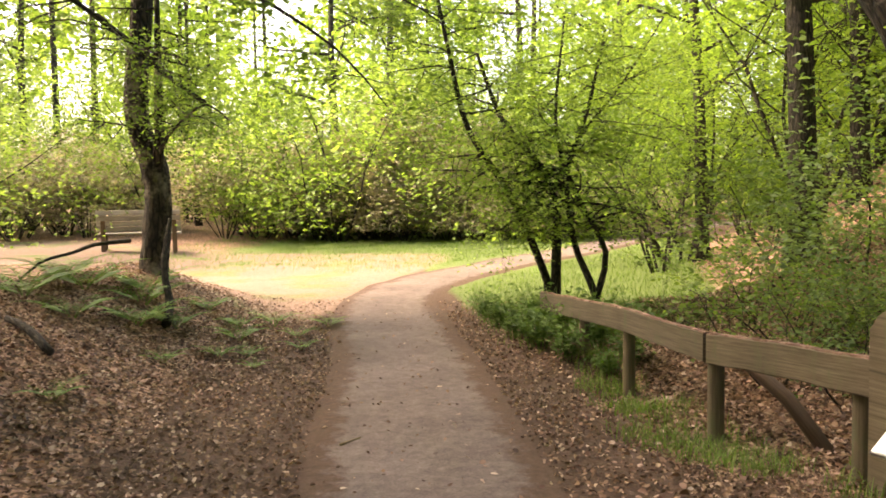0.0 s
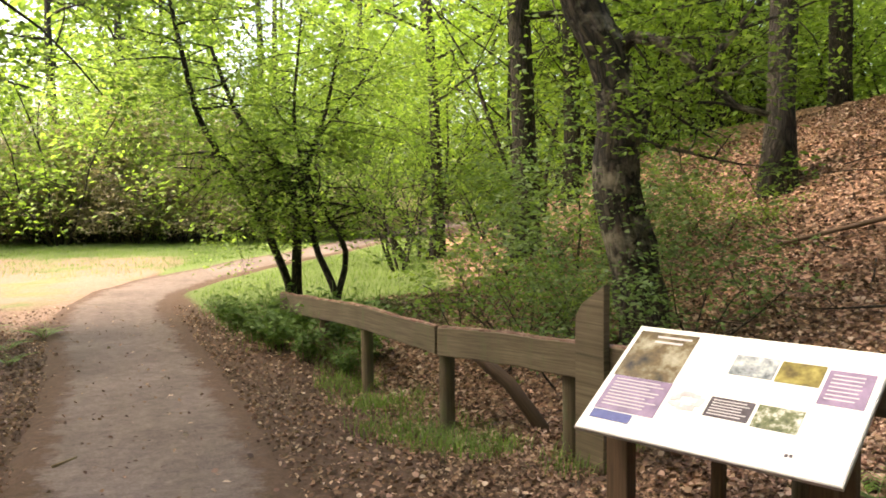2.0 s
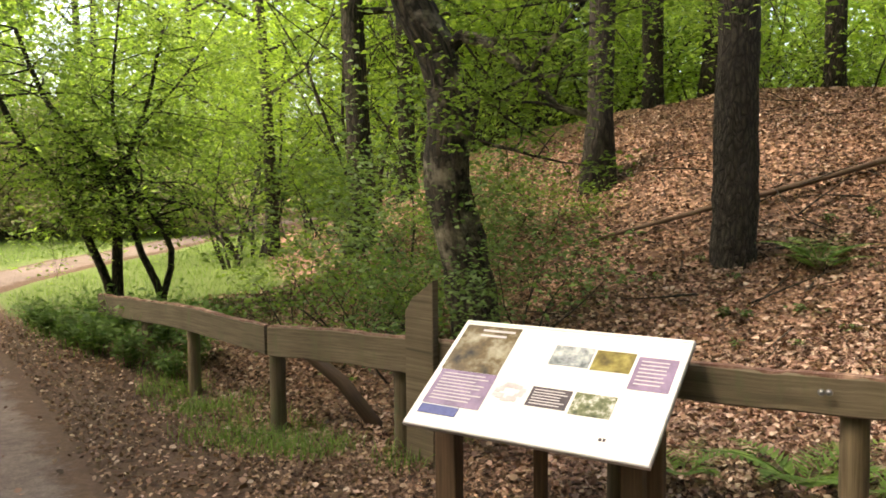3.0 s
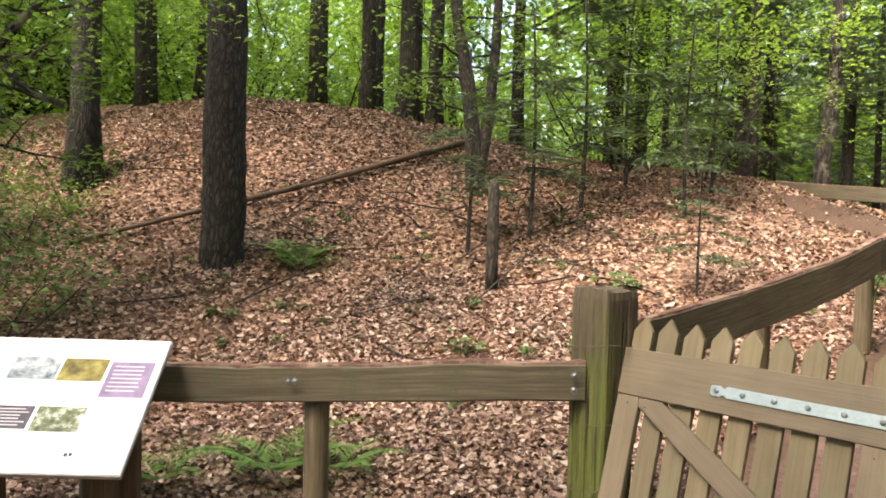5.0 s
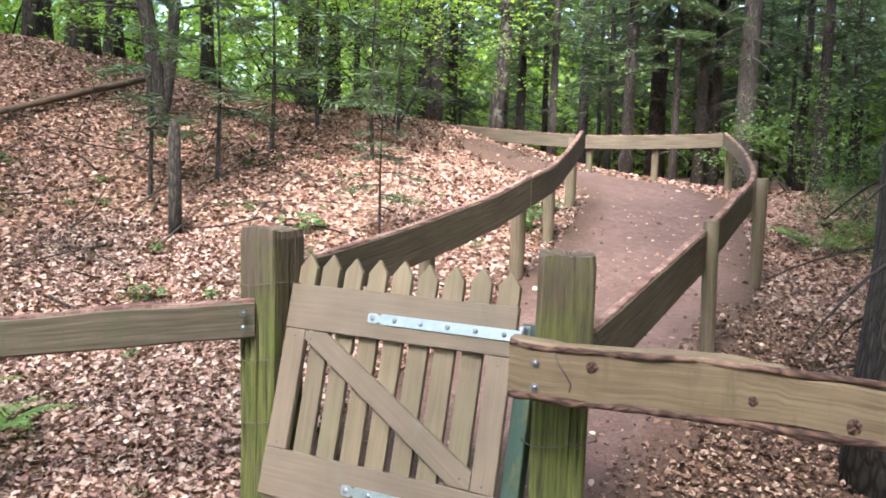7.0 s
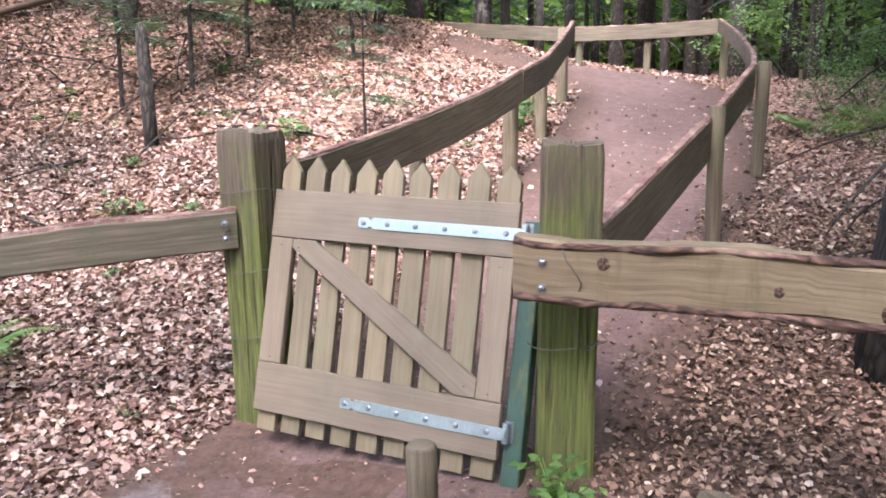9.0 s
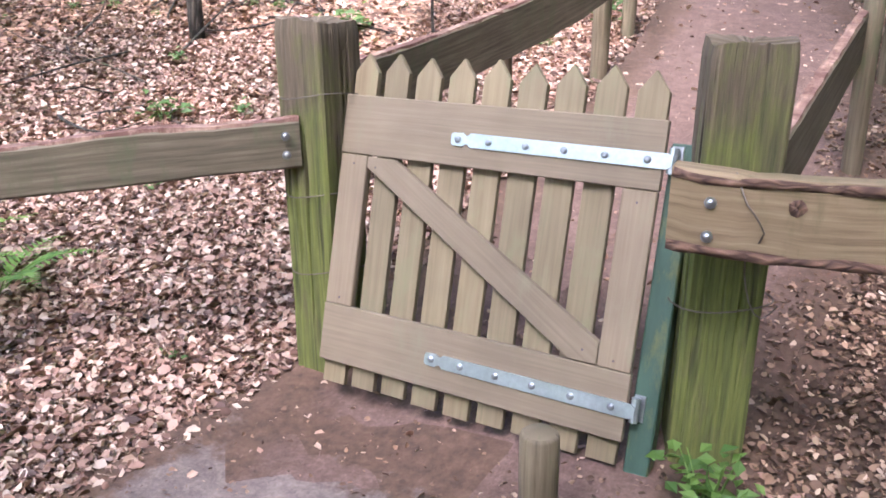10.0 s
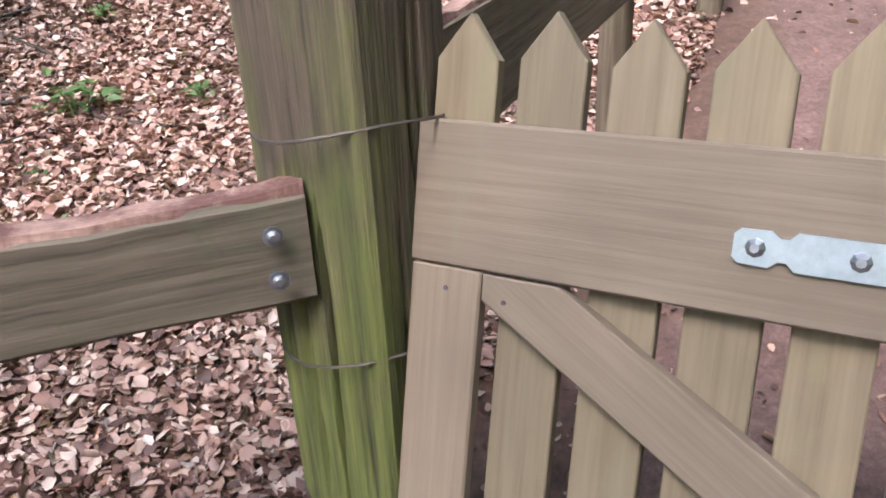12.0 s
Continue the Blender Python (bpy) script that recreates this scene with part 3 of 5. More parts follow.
# the two rails along the path behind the gate
fence("curved fence of wide boards along the leaf-covered mound",
      [dict(line=[(5.7, 3.42, 1.0), (6.2, 3.4, 1.02), (7.035, 3.264, 1.11), (7.8, 3.13, 1.215), (8.447, 3.051, 1.325)], high=0.225, thick=0.045, seed=21.0),
       dict(line=[(8.46, 3.049, 1.325), (9.2, 3.04, 1.40), (9.764, 3.07, 1.47), (10.5, 3.1, 1.6), (11.182, 3.122, 1.76)], high=0.22, thick=0.045, seed=25.0)],
      [(7.1, 3.33, 1.05, 0.05), (8.48, 3.12, 1.25, 0.055), (9.75, 3.15, 1.4, 0.052), (11.1, 3.2, 1.68, 0.055)])
fence("curved fence of wide boards closing the bend of the path",
      [dict(line=[(5.46, 2.13, 0.88), (7.28, 1.8, 1.105)], high=0.225, thick=0.045, seed=31.0),
       dict(line=[(7.3, 1.795, 1.105), (8.2, 1.66, 1.22), (9.12, 1.52, 1.335)], high=0.22, thick=0.045, seed=34.0),
       dict(line=[(9.15, 1.51, 1.34), (10.288, 1.467, 1.43), (11.89, 1.5, 1.595), (13.192, 1.59, 1.745), (14.19, 1.7, 1.874)], high=0.17, thick=0.045, seed=37.0),
       dict(line=[(14.21, 1.72, 1.87), (14.26, 2.607, 1.826), (14.156, 3.55, 1.805)], high=0.19, thick=0.045, seed=41.0),
       dict(line=[(14.16, 3.57, 1.80), (14.321, 4.709, 1.865), (14.59, 5.582, 1.93)], high=0.19, thick=0.045, seed=44.0)],
      [(7.3, 1.735, 1.15, 0.043, (-0.02, 0.03)), (9.2, 1.435, 1.36, 0.048), (12.0, 1.4, 1.5, 0.05), (14.28, 1.62, 1.8, 0.05), (14.34, 2.6, 1.75, 0.05), (14.24, 3.5, 1.74, 0.05), (14.45, 4.9, 1.8, 0.05)])


def gate_post(at, side, turn, top, seed, label):
    """A squared old post, split by long drying cracks, with a worn, uneven top."""
    x, y = at
    root = thing("gate_post", (x, y, height(x, y)), label, "post", "gate posts")
    rng = random.Random(int(seed * 10))
    cracks = [(rng.uniform(0, 2 * math.pi), rng.uniform(0.25, 0.5), rng.uniform(0.75, 1.05), rng.uniform(0.1, 0.24)) for _ in range(7)]
    rings = []
    low = height(x, y) - 0.3
    k, steps = 120, 40
    for i in range(steps + 1):
        t = i / steps
        z = low + (top - low) * t
        ring = []
        for j in range(k):
            a = 2 * math.pi * j / k
            c, s = math.cos(a), math.sin(a)
            r = min(side / 2 / max(abs(c), abs(s)), side * 0.665)
            r *= 1 + 0.03 * noise.noise((c * 2.5, s * 2.5 + seed, t * 4)) + 0.012 * noise.noise((c * 14, s * 14 + seed, t * 5))
            for at_angle, t0, t1, deep in cracks:
                wander = at_angle + 0.1 * noise.noise((t * 5, at_angle, seed))
                off = abs((a - wander + math.pi) % (2 * math.pi) - math.pi)
                r *= 1 - deep * max(0.0, 1 - off / 0.06) * smooth(t0, t0 + 0.1, t) * (1 - smooth(t1 - 0.08, t1, t))
            r *= 1 - 0.05 * smooth(0.975, 1.0, t)
            b = a + radians(turn)
            ring.append(Vector((x + r * math.cos(b), y + r * math.sin(b), z + (0.016 * noise.noise((c, s, seed)) + 0.006 * noise.noise((c * 6, s * 6, seed)) if i == steps else 0))))
        rings.append(ring)
    for inset, sink in ((0.85, 0.001), (0.5, 0.008), (0.15, 0.012)):
        rings.append([Vector((x, y, 0)) + (Vector((p.x, p.y, 0)) - Vector((x, y, 0))) * inset + Vector((0, 0, p.z - sink)) for p in rings[steps]])
    part("shaft", Geo().ring_sweep(rings), WOOD_OLD, root)
    return root


def wire_round(root, at, side, z, tail=None):
    x, y = at
    pts = [(x + side * 0.66 * math.cos(a), y + side * 0.66 * math.sin(a), z + 0.012 * math.sin(a * 2)) for a in [2 * math.pi * i / 20 for i in range(21)]]
    part("wire", Geo().tube(pts, 0.0022, 5), WIRE, root, "thin rusty binding wire")
    if tail:
        part("wire", Geo().tube(curve_points(tail, 0.03), 0.002, 5), WIRE, root, "loose hanging end of rusty wire")


LEFT_POST, RIGHT_POST = (5.575, 3.455), (5.37, 2.21)
lp = gate_post(LEFT_POST, 0.19, 167, 1.15, 1.3, "thick old square gate post, green with algae, latch side")
for z in (0.36, 0.62, 0.93):
    wire_round(lp, LEFT_POST, 0.19, z)
rp = gate_post(RIGHT_POST, 0.187, 192, 1.15, 4.1, "thick old square gate post, green with algae, hinge side")
wire_round(rp, RIGHT_POST, 0.2, 0.52, [(5.12, 2.2, 0.9), (5.085, 2.17, 0.84), (5.095, 2.13, 0.78), (5.13, 2.16, 0.7), (5.14, 2.14, 0.6), (5.15, 2.11, 0.56), (5.14, 2.08, 0.6)])

# the sagging picket gate; u runs from its free side to the hinges, v up, n towards the walker
GATE_U = Vector((-0.1635, -0.9864, 0.017)).normalized()
GATE_V = Vector((0.225, -0.025, 0.803)).normalized()
GATE_V = (GATE_V - GATE_U * GATE_V.dot(GATE_U)).normalized()
GATE_N = GATE_U.cross(GATE_V).normalized()
if GATE_N.x > 0:
    GATE_N = -GATE_N
GATE_AT = Vector((5.367, 3.387, 0.116))


def gate_place(u, v, n):
    return GATE_AT + GATE_U * u + GATE_V * v + GATE_N * n


GATE_M = Matrix.Translation(GATE_AT) @ Matrix((GATE_U, GATE_V, GATE_N)).transposed().to_4x4()
gate = thing("picket_gate", (5.27, 2.9, height(5.27, 2.9)), "small weathered wooden picket gate, closed and sagging between old posts", "gate")


def gate_bar(name, u0, v0, u1, v1, n0, n1, label=""):
    return part(name, Geo().box((u0, v0, n0), (u1, v1, n1), 0.003, GATE_M), WOOD_GATE, gate, label)


for i in range(9):
    u = 0.018 + i * 0.1113
    g = Geo()
    w, tip = 0.083, 0.839 + 0.128 + 0.004 * math.sin(i * 2.1)
    low = -0.066 - 0.004 * math.cos(i * 1.7)
    ring = lambda n, e: [gate_place(u + e, low + e, n), gate_place(u + w - e, low + e, n), gate_place(u + w - e, tip - 0.055, n), gate_place(u + w / 2, tip - e, n), gate_place(u + e, tip - 0.055, n)]
    g.ring_sweep([ring(-0.022, 0.002), ring(-0.020, 0), ring(-0.003, 0), ring(-0.001, 0.002)])
    g.uvs = [tuple(((Vector(g.verts[v]) - GATE_AT).dot(GATE_V) + i * 3.3, (Vector(g.verts[v]) - GATE_AT).dot(GATE_U)) for v in f) for f in g.faces]
    part("picket", g, WOOD_PICKET, gate)
gate_bar("top_rail", 0.012, 0.659, 1.006, 0.838, 0, 0.024)
gate_bar("bottom_rail", 0.012, 0.004, 1.006, 0.186, 0, 0.024)
gate_bar("stile", 0.014, 0.188, 0.112, 0.657, 0, 0.0235)
gate_bar("stile", 0.912, 0.188, 1.003, 0.657, 0, 0.0235)
slant = Vector((0.714, -0.454, 0)).normalized()
brace_across = Vector((-slant.y, slant.x, 0))
g = Geo()
outline = lambda n, e: [gate_place(u, v, n) for u, v in ((0.114 + e, 0.622 + e), (0.83, 0.19 + e), (0.91 - e, 0.19 + e), (0.91 - e, 0.25), (0.212, 0.6555 - e), (0.114 + e, 0.6555 - e))]
g.ring_sweep([outline(0.0, 0.002), outline(0.002, 0), outline(0.0212, 0), outline(0.0232, 0.002)])
g.uvs = [tuple(((Vector(g.verts[v]) - GATE_AT).dot(GATE_U * slant.x + GATE_V * slant.y), (Vector(g.verts[v]) - GATE_AT).dot(GATE_U * brace_across.x + GATE_V * brace_across.y)) for v in f) for f in g.faces]
part("brace", g, WOOD_GATE, gate, "diagonal brace board")
for u, v in ((0.065, 0.63), (0.145, 0.625), (0.868, 0.222), (0.955, 0.625), (0.955, 0.21), (0.065, 0.21)):
    part("nail", Geo().tube([gate_place(u, v, 0.0225), gate_place(u, v, 0.0255)], [0.0035, 0.003], 6), INK_DARK, gate, "dark nail head")
for v in (0.736, 0.092):
    g = Geo()
    half = 0.02
    outline = [(0.404, 0.018), (0.434, 0.019), (0.443, 0.012), (0.451, 0.012), (0.459, half), (1.016, half), (1.03, 0.012), (1.03, -0.012), (1.016, -half), (0.459, -half), (0.451, -0.012), (0.443, -0.012), (0.434, -0.019), (0.404, -0.018), (0.398, -0.012), (0.398, 0.012)]
    g.ring_sweep([[gate_place(u, v + h, n) for u, h in outline] for n in (0.0245, 0.0295)])
    strap = part("hinge_strap", g, STEEL, gate, "long galvanised strap hinge")
    for k in range(6):
        u = 0.42 if k == 0 else 0.405 + k * 0.1125
        p = gate_place(u, v, 0.0295)
        part("bolt", Geo().tube([p, p + GATE_N * 0.003, p + GATE_N * 0.007], [0.0105, 0.010, 0.005], 8), BOLT, strap)
    part("knuckle", Geo().tube([gate_place(1.026, v - 0.03, 0.012), gate_place(1.026, v + 0.035, 0.012)], 0.012, 10), STEEL, strap, "hinge pin and knuckle")
hp = thing("hinge_post", (5.2, 2.34, height(5.2, 2.34)), "narrow dark green painted steel post carrying the gate hinges", "post")
g = Geo().box((1.012, -0.3, -0.07), (1.078, 0.785, -0.012), 0.004, GATE_M)
part("shaft", g, GREEN_STEEL, hp)
for v in (0.742, 0.096):
    part("hinge_plate", Geo().box((1.016, v - 0.035, -0.0115), (1.046, v + 0.035, -0.007), 0.001, GATE_M), BOLT, hp, "small galvanised hinge plate")

# low post in front of the gate
stop = thing("low_post", (4.87, 2.53, height(4.87, 2.53)), "short pale round wooden post in front of the gate", "post")
part("shaft", round_post(4.87, 2.53, -0.2, 0.325, 0.045, (0.0, 0.01), 6.1), WOOD_POST, stop, smooth_faces=True)
stump_low = thing("tree_stump", (5.1, 1.72, height(5.1, 1.72)), "small rotten grey stump beside the fence", "stump")
g = Geo().tube([(5.1, 1.72, -0.05), (5.1, 1.72, 0.1), (5.11, 1.71, 0.17), (5.11, 1.71, 0.15)], [0.1, 0.08, 0.055, 0.02], 9, 0.4, 8)
part("wood", g, WOOD_POST, stump_low)

# ---- information board ----
SIGN_M = Matrix.Translation((3.933, 5.024, 0.709)) @ Matrix.Rotation(-0.875, 4, "Z") @ Matrix.Rotation(0.606, 4, "X")
SIGN_W, SIGN_H = 1.07, 0.638
info = thing("information_board", (3.93, 5.05, height(3.93, 5.05)), "slanted white information board on brown wooden legs beside the fence", "sign")
panel = part("panel", Geo().box((-SIGN_W / 2, -SIGN_H / 2, -0.012), (SIGN_W / 2, SIGN_H / 2, 0.0), 0.002, SIGN_M), WHITE, info, "glossy white printed panel")
for lo, hi in (((-SIGN_W / 2 - 0.004, -SIGN_H / 2 - 0.004, -0.022), (SIGN_W / 2 + 0.004, -SIGN_H / 2, -0.004)), ((SIGN_W / 2, -SIGN_H / 2, -0.022), (SIGN_W / 2 + 0.004, SIGN_H / 2, -0.004))):
    part("edge_trim", Geo().box(lo, hi, 0.001, SIGN_M), GREY_EDGE, info, "grey metal edge strip")


def printed(name, x0, y0, x1, y1, mat, label, lift=0.0022):
    """A printed field of the panel; x from its left edge, y down from its top, as parts of its width and height."""
    lo = ((x0 - 0.5) * SIGN_W, (0.5 - y1) * SIGN_H, 0.0004)
    hi = ((x1 - 0.5) * SIGN_W, (0.5 - y0) * SIGN_H, lift)
    return part(name, Geo().box(lo, hi, 0.0003, SIGN_M), mat, panel, label)


printed("picture", 0.022, 0.05, 0.288, 0.5, PHOTO_WOOD, "printed woodland photograph with the heading")
printed("text_field", 0.03, 0.503, 0.292, 0.815, INK_MAUVE, "mauve field with lines of text")
printed("logo", 0.035, 0.825, 0.21, 0.9, INK_BLUE, "blue logo strip", 0.003)
printed("picture", 0.475, 0.165, 0.643, 0.342, PHOTO_GREY, "small grey photograph")
printed("picture", 0.652, 0.172, 0.81, 0.35, PHOTO_GOLD, "small golden woodland photograph")
printed("text_field", 0.823, 0.192, 0.977, 0.47, INK_MAUVE, "mauve field with lines of text")
printed("text_field", 0.466, 0.55, 0.632, 0.712, INK_DARK, "dark field with lines of text")
printed("picture", 0.646, 0.55, 0.807, 0.727, PHOTO_FLOWER, "small photograph of white flowers")
for k in range(14):
    a = k * 0.45
    wide, high = 0.012 + 0.008 * math.sin(k * 2.7) ** 2, 0.012 + 0.01 * math.cos(k * 1.9) ** 2
    u, v = 0.38 + 0.05 * math.cos(a) + 0.008 * math.sin(k * 5), 0.625 + 0.06 * math.sin(a) + 0.01 * math.cos(k * 3)
    printed("sketch_map", u - wide, v - high, u + wide, v + high, INK_PALE, "faint map drawing")
printed("rule_line", 0.02, 0.022, 0.985, 0.032, INK_PALE, "thin grey line")
for k in range(9):
    printed("text_line", 0.05, 0.53 + k * 0.029, 0.245 + 0.03 * math.sin(k * 2.3), 0.539 + k * 0.029, INK_PALE, "line of small print", 0.003)
for k in range(6):
    printed("text_line", 0.478, 0.57 + k * 0.023, 0.605 + 0.015 * math.sin(k * 1.9), 0.578 + k * 0.023, INK_PALE, "line of small print", 0.003)
for k in range(7):
    printed("text_line", 0.84, 0.225 + k * 0.032, 0.945 + 0.02 * math.sin(k * 3.1), 0.234 + k * 0.032, INK_PALE, "line of small print", 0.003)
for k in range(2):
    printed("text_line", 0.11, 0.085 + 0.05 * k, 0.265 - 0.03 * k, 0.105 + 0.05 * k, INK_PALE, "heading in pale print", 0.003)
printed("small_print", 0.80, 0.87, 0.812, 0.892, INK_DARK, "tiny print")
printed("small_print", 0.816, 0.868, 0.826, 0.89, INK_DARK, "tiny print")


def leg(x, y, w, d, top, mat, name="leg", label=""):
    """An upright of the board, at x along it and y behind its middle."""
    base = Matrix.Translation((3.933, 5.024, 0)) @ Matrix.Rotation(-0.875, 4, "Z")
    p = base @ Vector((x, y, 0))
    m = base @ Matrix.Translation((x, y, 0))
    return part(name, Geo().box((-w / 2, -d / 2, height(p.x, p.y) - 0.25), (w / 2, d / 2, top), 0.005, m), mat, info, label)


leg(-0.475, 0.0, 0.11, 0.07, 0.66, WOOD_BROWN)
leg(-0.07, 0.1, 0.05, 0.05, 0.72, WOOD_BROWN, "middle_leg", "thin dark middle leg")
leg(0.42, -0.10, 0.085, 0.06, 0.58, WOOD_BROWN)
leg(0.42, 0.12, 0.085, 0.06, 0.70, WOOD_BROWN)
# pointed plank standing in the fence beside the board
plank = thing("fence_plank", (3.74, 6.13, height(3.74, 6.13)), "upright weathered plank with a slanted top in the fence", "plank")
along = Vector((0.479, -0.878, 0))
across = Vector((-0.878, -0.479, 0))
ring = lambda d, e: [Vector((3.74, 6.13, 0)) + along * a + across * d + Vector((0, 0, z)) for a, z in ((-0.108 + e, -0.2), (0.108 - e, -0.2), (0.108 - e, 1.04 - e), (0.06, 1.005), (-0.05, 0.935), (-0.108 + e, 0.86 - e))]
part("board", Geo().ring_sweep([ring(0.03, 0.004), ring(0.034, 0), ring(0.071, 0), ring(0.075, 0.004)]), WOOD_RAIL, plank)

# ---- bench in the clearing ----
BENCH_AT = (-9.1, 19.3)
bz = height(*BENCH_AT)
bench = thing("bench", (*BENCH_AT, bz), "weathered grey plank bench facing the clearing", "bench")
bm_ = Matrix.Translation((*BENCH_AT, bz)) @ Matrix.Rotation(radians(-150), 4, "Z")
for k in range(4):
    z = 0.5 + k * 0.13
    part("back_slat", Geo().box((-0.95, -0.02, z), (0.95, 0.02, z + 0.115), 0.006, bm_ @ Matrix.Translation((0, 0.22 + 0.05 * k, 0))), WOOD_BENCH, bench)
for k in range(3):
    part("seat_slat", Geo().box((-0.95, -0.24 + k * 0.15, 0.42), (0.95, -0.11 + k * 0.15, 0.46), 0.006, bm_), WOOD_BENCH, bench)
for x in (-0.8, 0.8):
    part("leg", Geo().box((x - 0.05, -0.22, -0.1), (x + 0.05, -0.12, 0.42), 0.006, bm_), WOOD_BROWN, bench)
    part("leg", Geo().box((x - 0.05, 0.16, -0.1), (x + 0.05, 0.26, 0.95), 0.006, bm_ @ Matrix.Translation((0, 0.05, 0))), WOOD_BROWN, bench)
part("plate", Geo().box((-0.72, 0.25, 0.74), (-0.42, 0.262, 0.84), 0.002, bm_ @ Matrix.Translation((0, 0.06, 0))), WHITE, bench, "small white plate on the backrest")


# ---- plants ----
def leaf_arrays(centres, size, flat, rng, long=1.7, fold=0.25, along=None):
    """Folded rhombic leaves at the centres: arrays of vertices and faces."""
    c = np.asarray(centres, float)
    k = len(c)
    a = rng.uniform(0, 2 * np.pi, k)
    tilt = rng.normal(0, 1, (k, 3)) * (1 - flat)
    up = np.stack([tilt[:, 0], tilt[:, 1], np.ones(k)], 1)
    up /= np.linalg.norm(up, axis=1)[:, None]
    way = np.stack([np.cos(a), np.sin(a), rng.normal(-0.2, 0.3, k)], 1) if along is None else np.asarray(along, float)
    way -= up * (way * up).sum(1)[:, None]
    way /= np.linalg.norm(way, axis=1)[:, None] + 1e-9
    side = np.cross(up, way)
    s = size * rng.uniform(0.6, 1.3, k)[:, None]
    h = s / long
    tail, head = c - way * s * 0.5, c + way * s * 0.5
    left, right = c + side * h * 0.5 + up * h * fold, c - side * h * 0.5 + up * h * fold
    verts = np.stack([tail, right, head, left], 1).reshape(-1, 3)
    faces = np.arange(4 * k).reshape(-1, 4)
    return verts, faces


def litter_arrays(centres, size, rng):
    """Curled fallen leaves: two sides with a rounded outline, folded along the rib."""
    c = np.asarray(centres, float)
    k = len(c)
    a = rng.uniform(0, 2 * np.pi, k)
    up = np.stack([rng.normal(0, 0.6, k), rng.normal(0, 0.6, k), np.ones(k)], 1)
    up /= np.linalg.norm(up, axis=1)[:, None]
    way = np.stack([np.cos(a), np.sin(a), np.zeros(k)], 1)
    way -= up * (way * up).sum(1)[:, None]
    side = np.cross(up, way)
    s = size * rng.uniform(0.5, 1.35, k)[:, None]
    h = s * rng.uniform(0.26, 0.42, k)[:, None]
    curl = rng.uniform(-0.3, 1.1, k)[:, None] * h
    bow = rng.uniform(-0.05, 0.22, k)[:, None] * s
    verts = np.stack([c - way * s * 0.5 + up * bow, c - way * s * 0.2 - side * h + up * curl, c + way * s * 0.25 - side * h * 0.8 + up * curl, c + way * s * 0.5 + up * bow,
                      c + way * s * 0.25 + side * h * 0.8 + up * curl, c - way * s * 0.2 + side * h + up * curl], 1).reshape(-1, 3)
    i = np.arange(k)[:, None] * 6
    return verts, np.concatenate([i + [0, 1, 2, 3], i + [0, 3, 4, 5]], 0)


def branchwork(geo, rng, start, way, length, r, level, tips, droop=0.0, bend=0.25, split=4, sides=6):
    """A tapering, wandering branch with side branches; the ends are collected in tips."""
    p, d = Vector(start), Vector(way).normalized()
    count = 5 if level > 0 else 4
    pts, rad = [p.copy()], [r]
    for i in range(count):
        d = (d + Vector((rng.uniform(-bend, bend), rng.uniform(-bend, bend), rng.uniform(-bend, bend) * 0.7 - droop))).normalized()
        p = p + d * (length / count)
        pts.append(p.copy())
        rad.append(r * (1 - 0.75 * (i + 1) / count))
        if level == 0 or i >= 2:
            tips.append((p.copy(), d.copy(), level))
        if level > 0 and i >= 1:
            for _ in range(rng.randint(1, max(1, split // 2))):
                a = rng.uniform(0, 2 * math.pi)
                side = d.orthogonal().normalized()
                side = Matrix.Rotation(a, 3, d) @ side
                out = (d * 0.55 + side + Vector((0, 0, 0.1))).normalized()
                branchwork(geo, rng, p, out, length * rng.uniform(0.42, 0.62), r * (1 - 0.75 * (i + 1) / count) * 0.6, level - 1, tips, droop, bend, split, max(4, sides - 1))
    geo.tube(pts, rad, sides)


def finish_tree(name, at, wood, bark_mat, leaves, leaf_mat, label, category, leaf_name="crown", group=""):
    root = thing(name, at, label, category, group)
    me = wood.mesh("trunk", (0, 0, 0), True)
    me.materials.append(bark_mat)
    trunk = new("trunk", me)
    trunk.parent = root
    if leaves is not None:
        crown = new(leaf_name, array_mesh(leaf_name, *leaves, leaf_mat))
        crown.parent = root
    return root


def leaves_on(tips, per, spread, size, flat, nrng, droop=0.0, high=6.5):
    """Leaf clouds round the twig ends; thinner up in the crown."""
    centres = []
    for p, d, level in tips:
        k = nrng.poisson(per * (0.15 if p.z > high else 1.0))
        if k:
            q = nrng.normal(0, 1, (k, 3)) * (spread, spread, spread * 0.45) + (p.x, p.y, p.z - droop)
            centres.append(q)
    return leaf_arrays(np.concatenate(centres), size, flat, nrng)


def make_shrub(seed, high, stems, per, size, mat, label, name="shrub", lean=0.5, bark_mat=None, first=0.25):
    rng, nrng = random.Random(seed), np.random.default_rng(seed)
    wood, tips = Geo(), []
    for i in range(stems):
        a = 2 * math.pi * i / stems + rng.uniform(-0.5, 0.5)
        out = Vector((math.cos(a) * lean, math.sin(a) * lean, 1))
        branchwork(wood, rng, (0.1 * math.cos(a), 0.1 * math.sin(a), -0.1), out, high * rng.uniform(0.75, 1.05), 0.006 * high + 0.006, 2, tips, 0.02, 0.22, 4, 6)
    tips = [t for t in tips if t[0].z > first * high * rng.uniform(0.3, 1.2)]
    return finish_tree(name, (0, 0, -50), wood, bark_mat or BARK_DARK, leaves_on(tips, per, 0.1 * high ** 0.5, size, 0.55, nrng), mat, label, "shrub", "foliage")


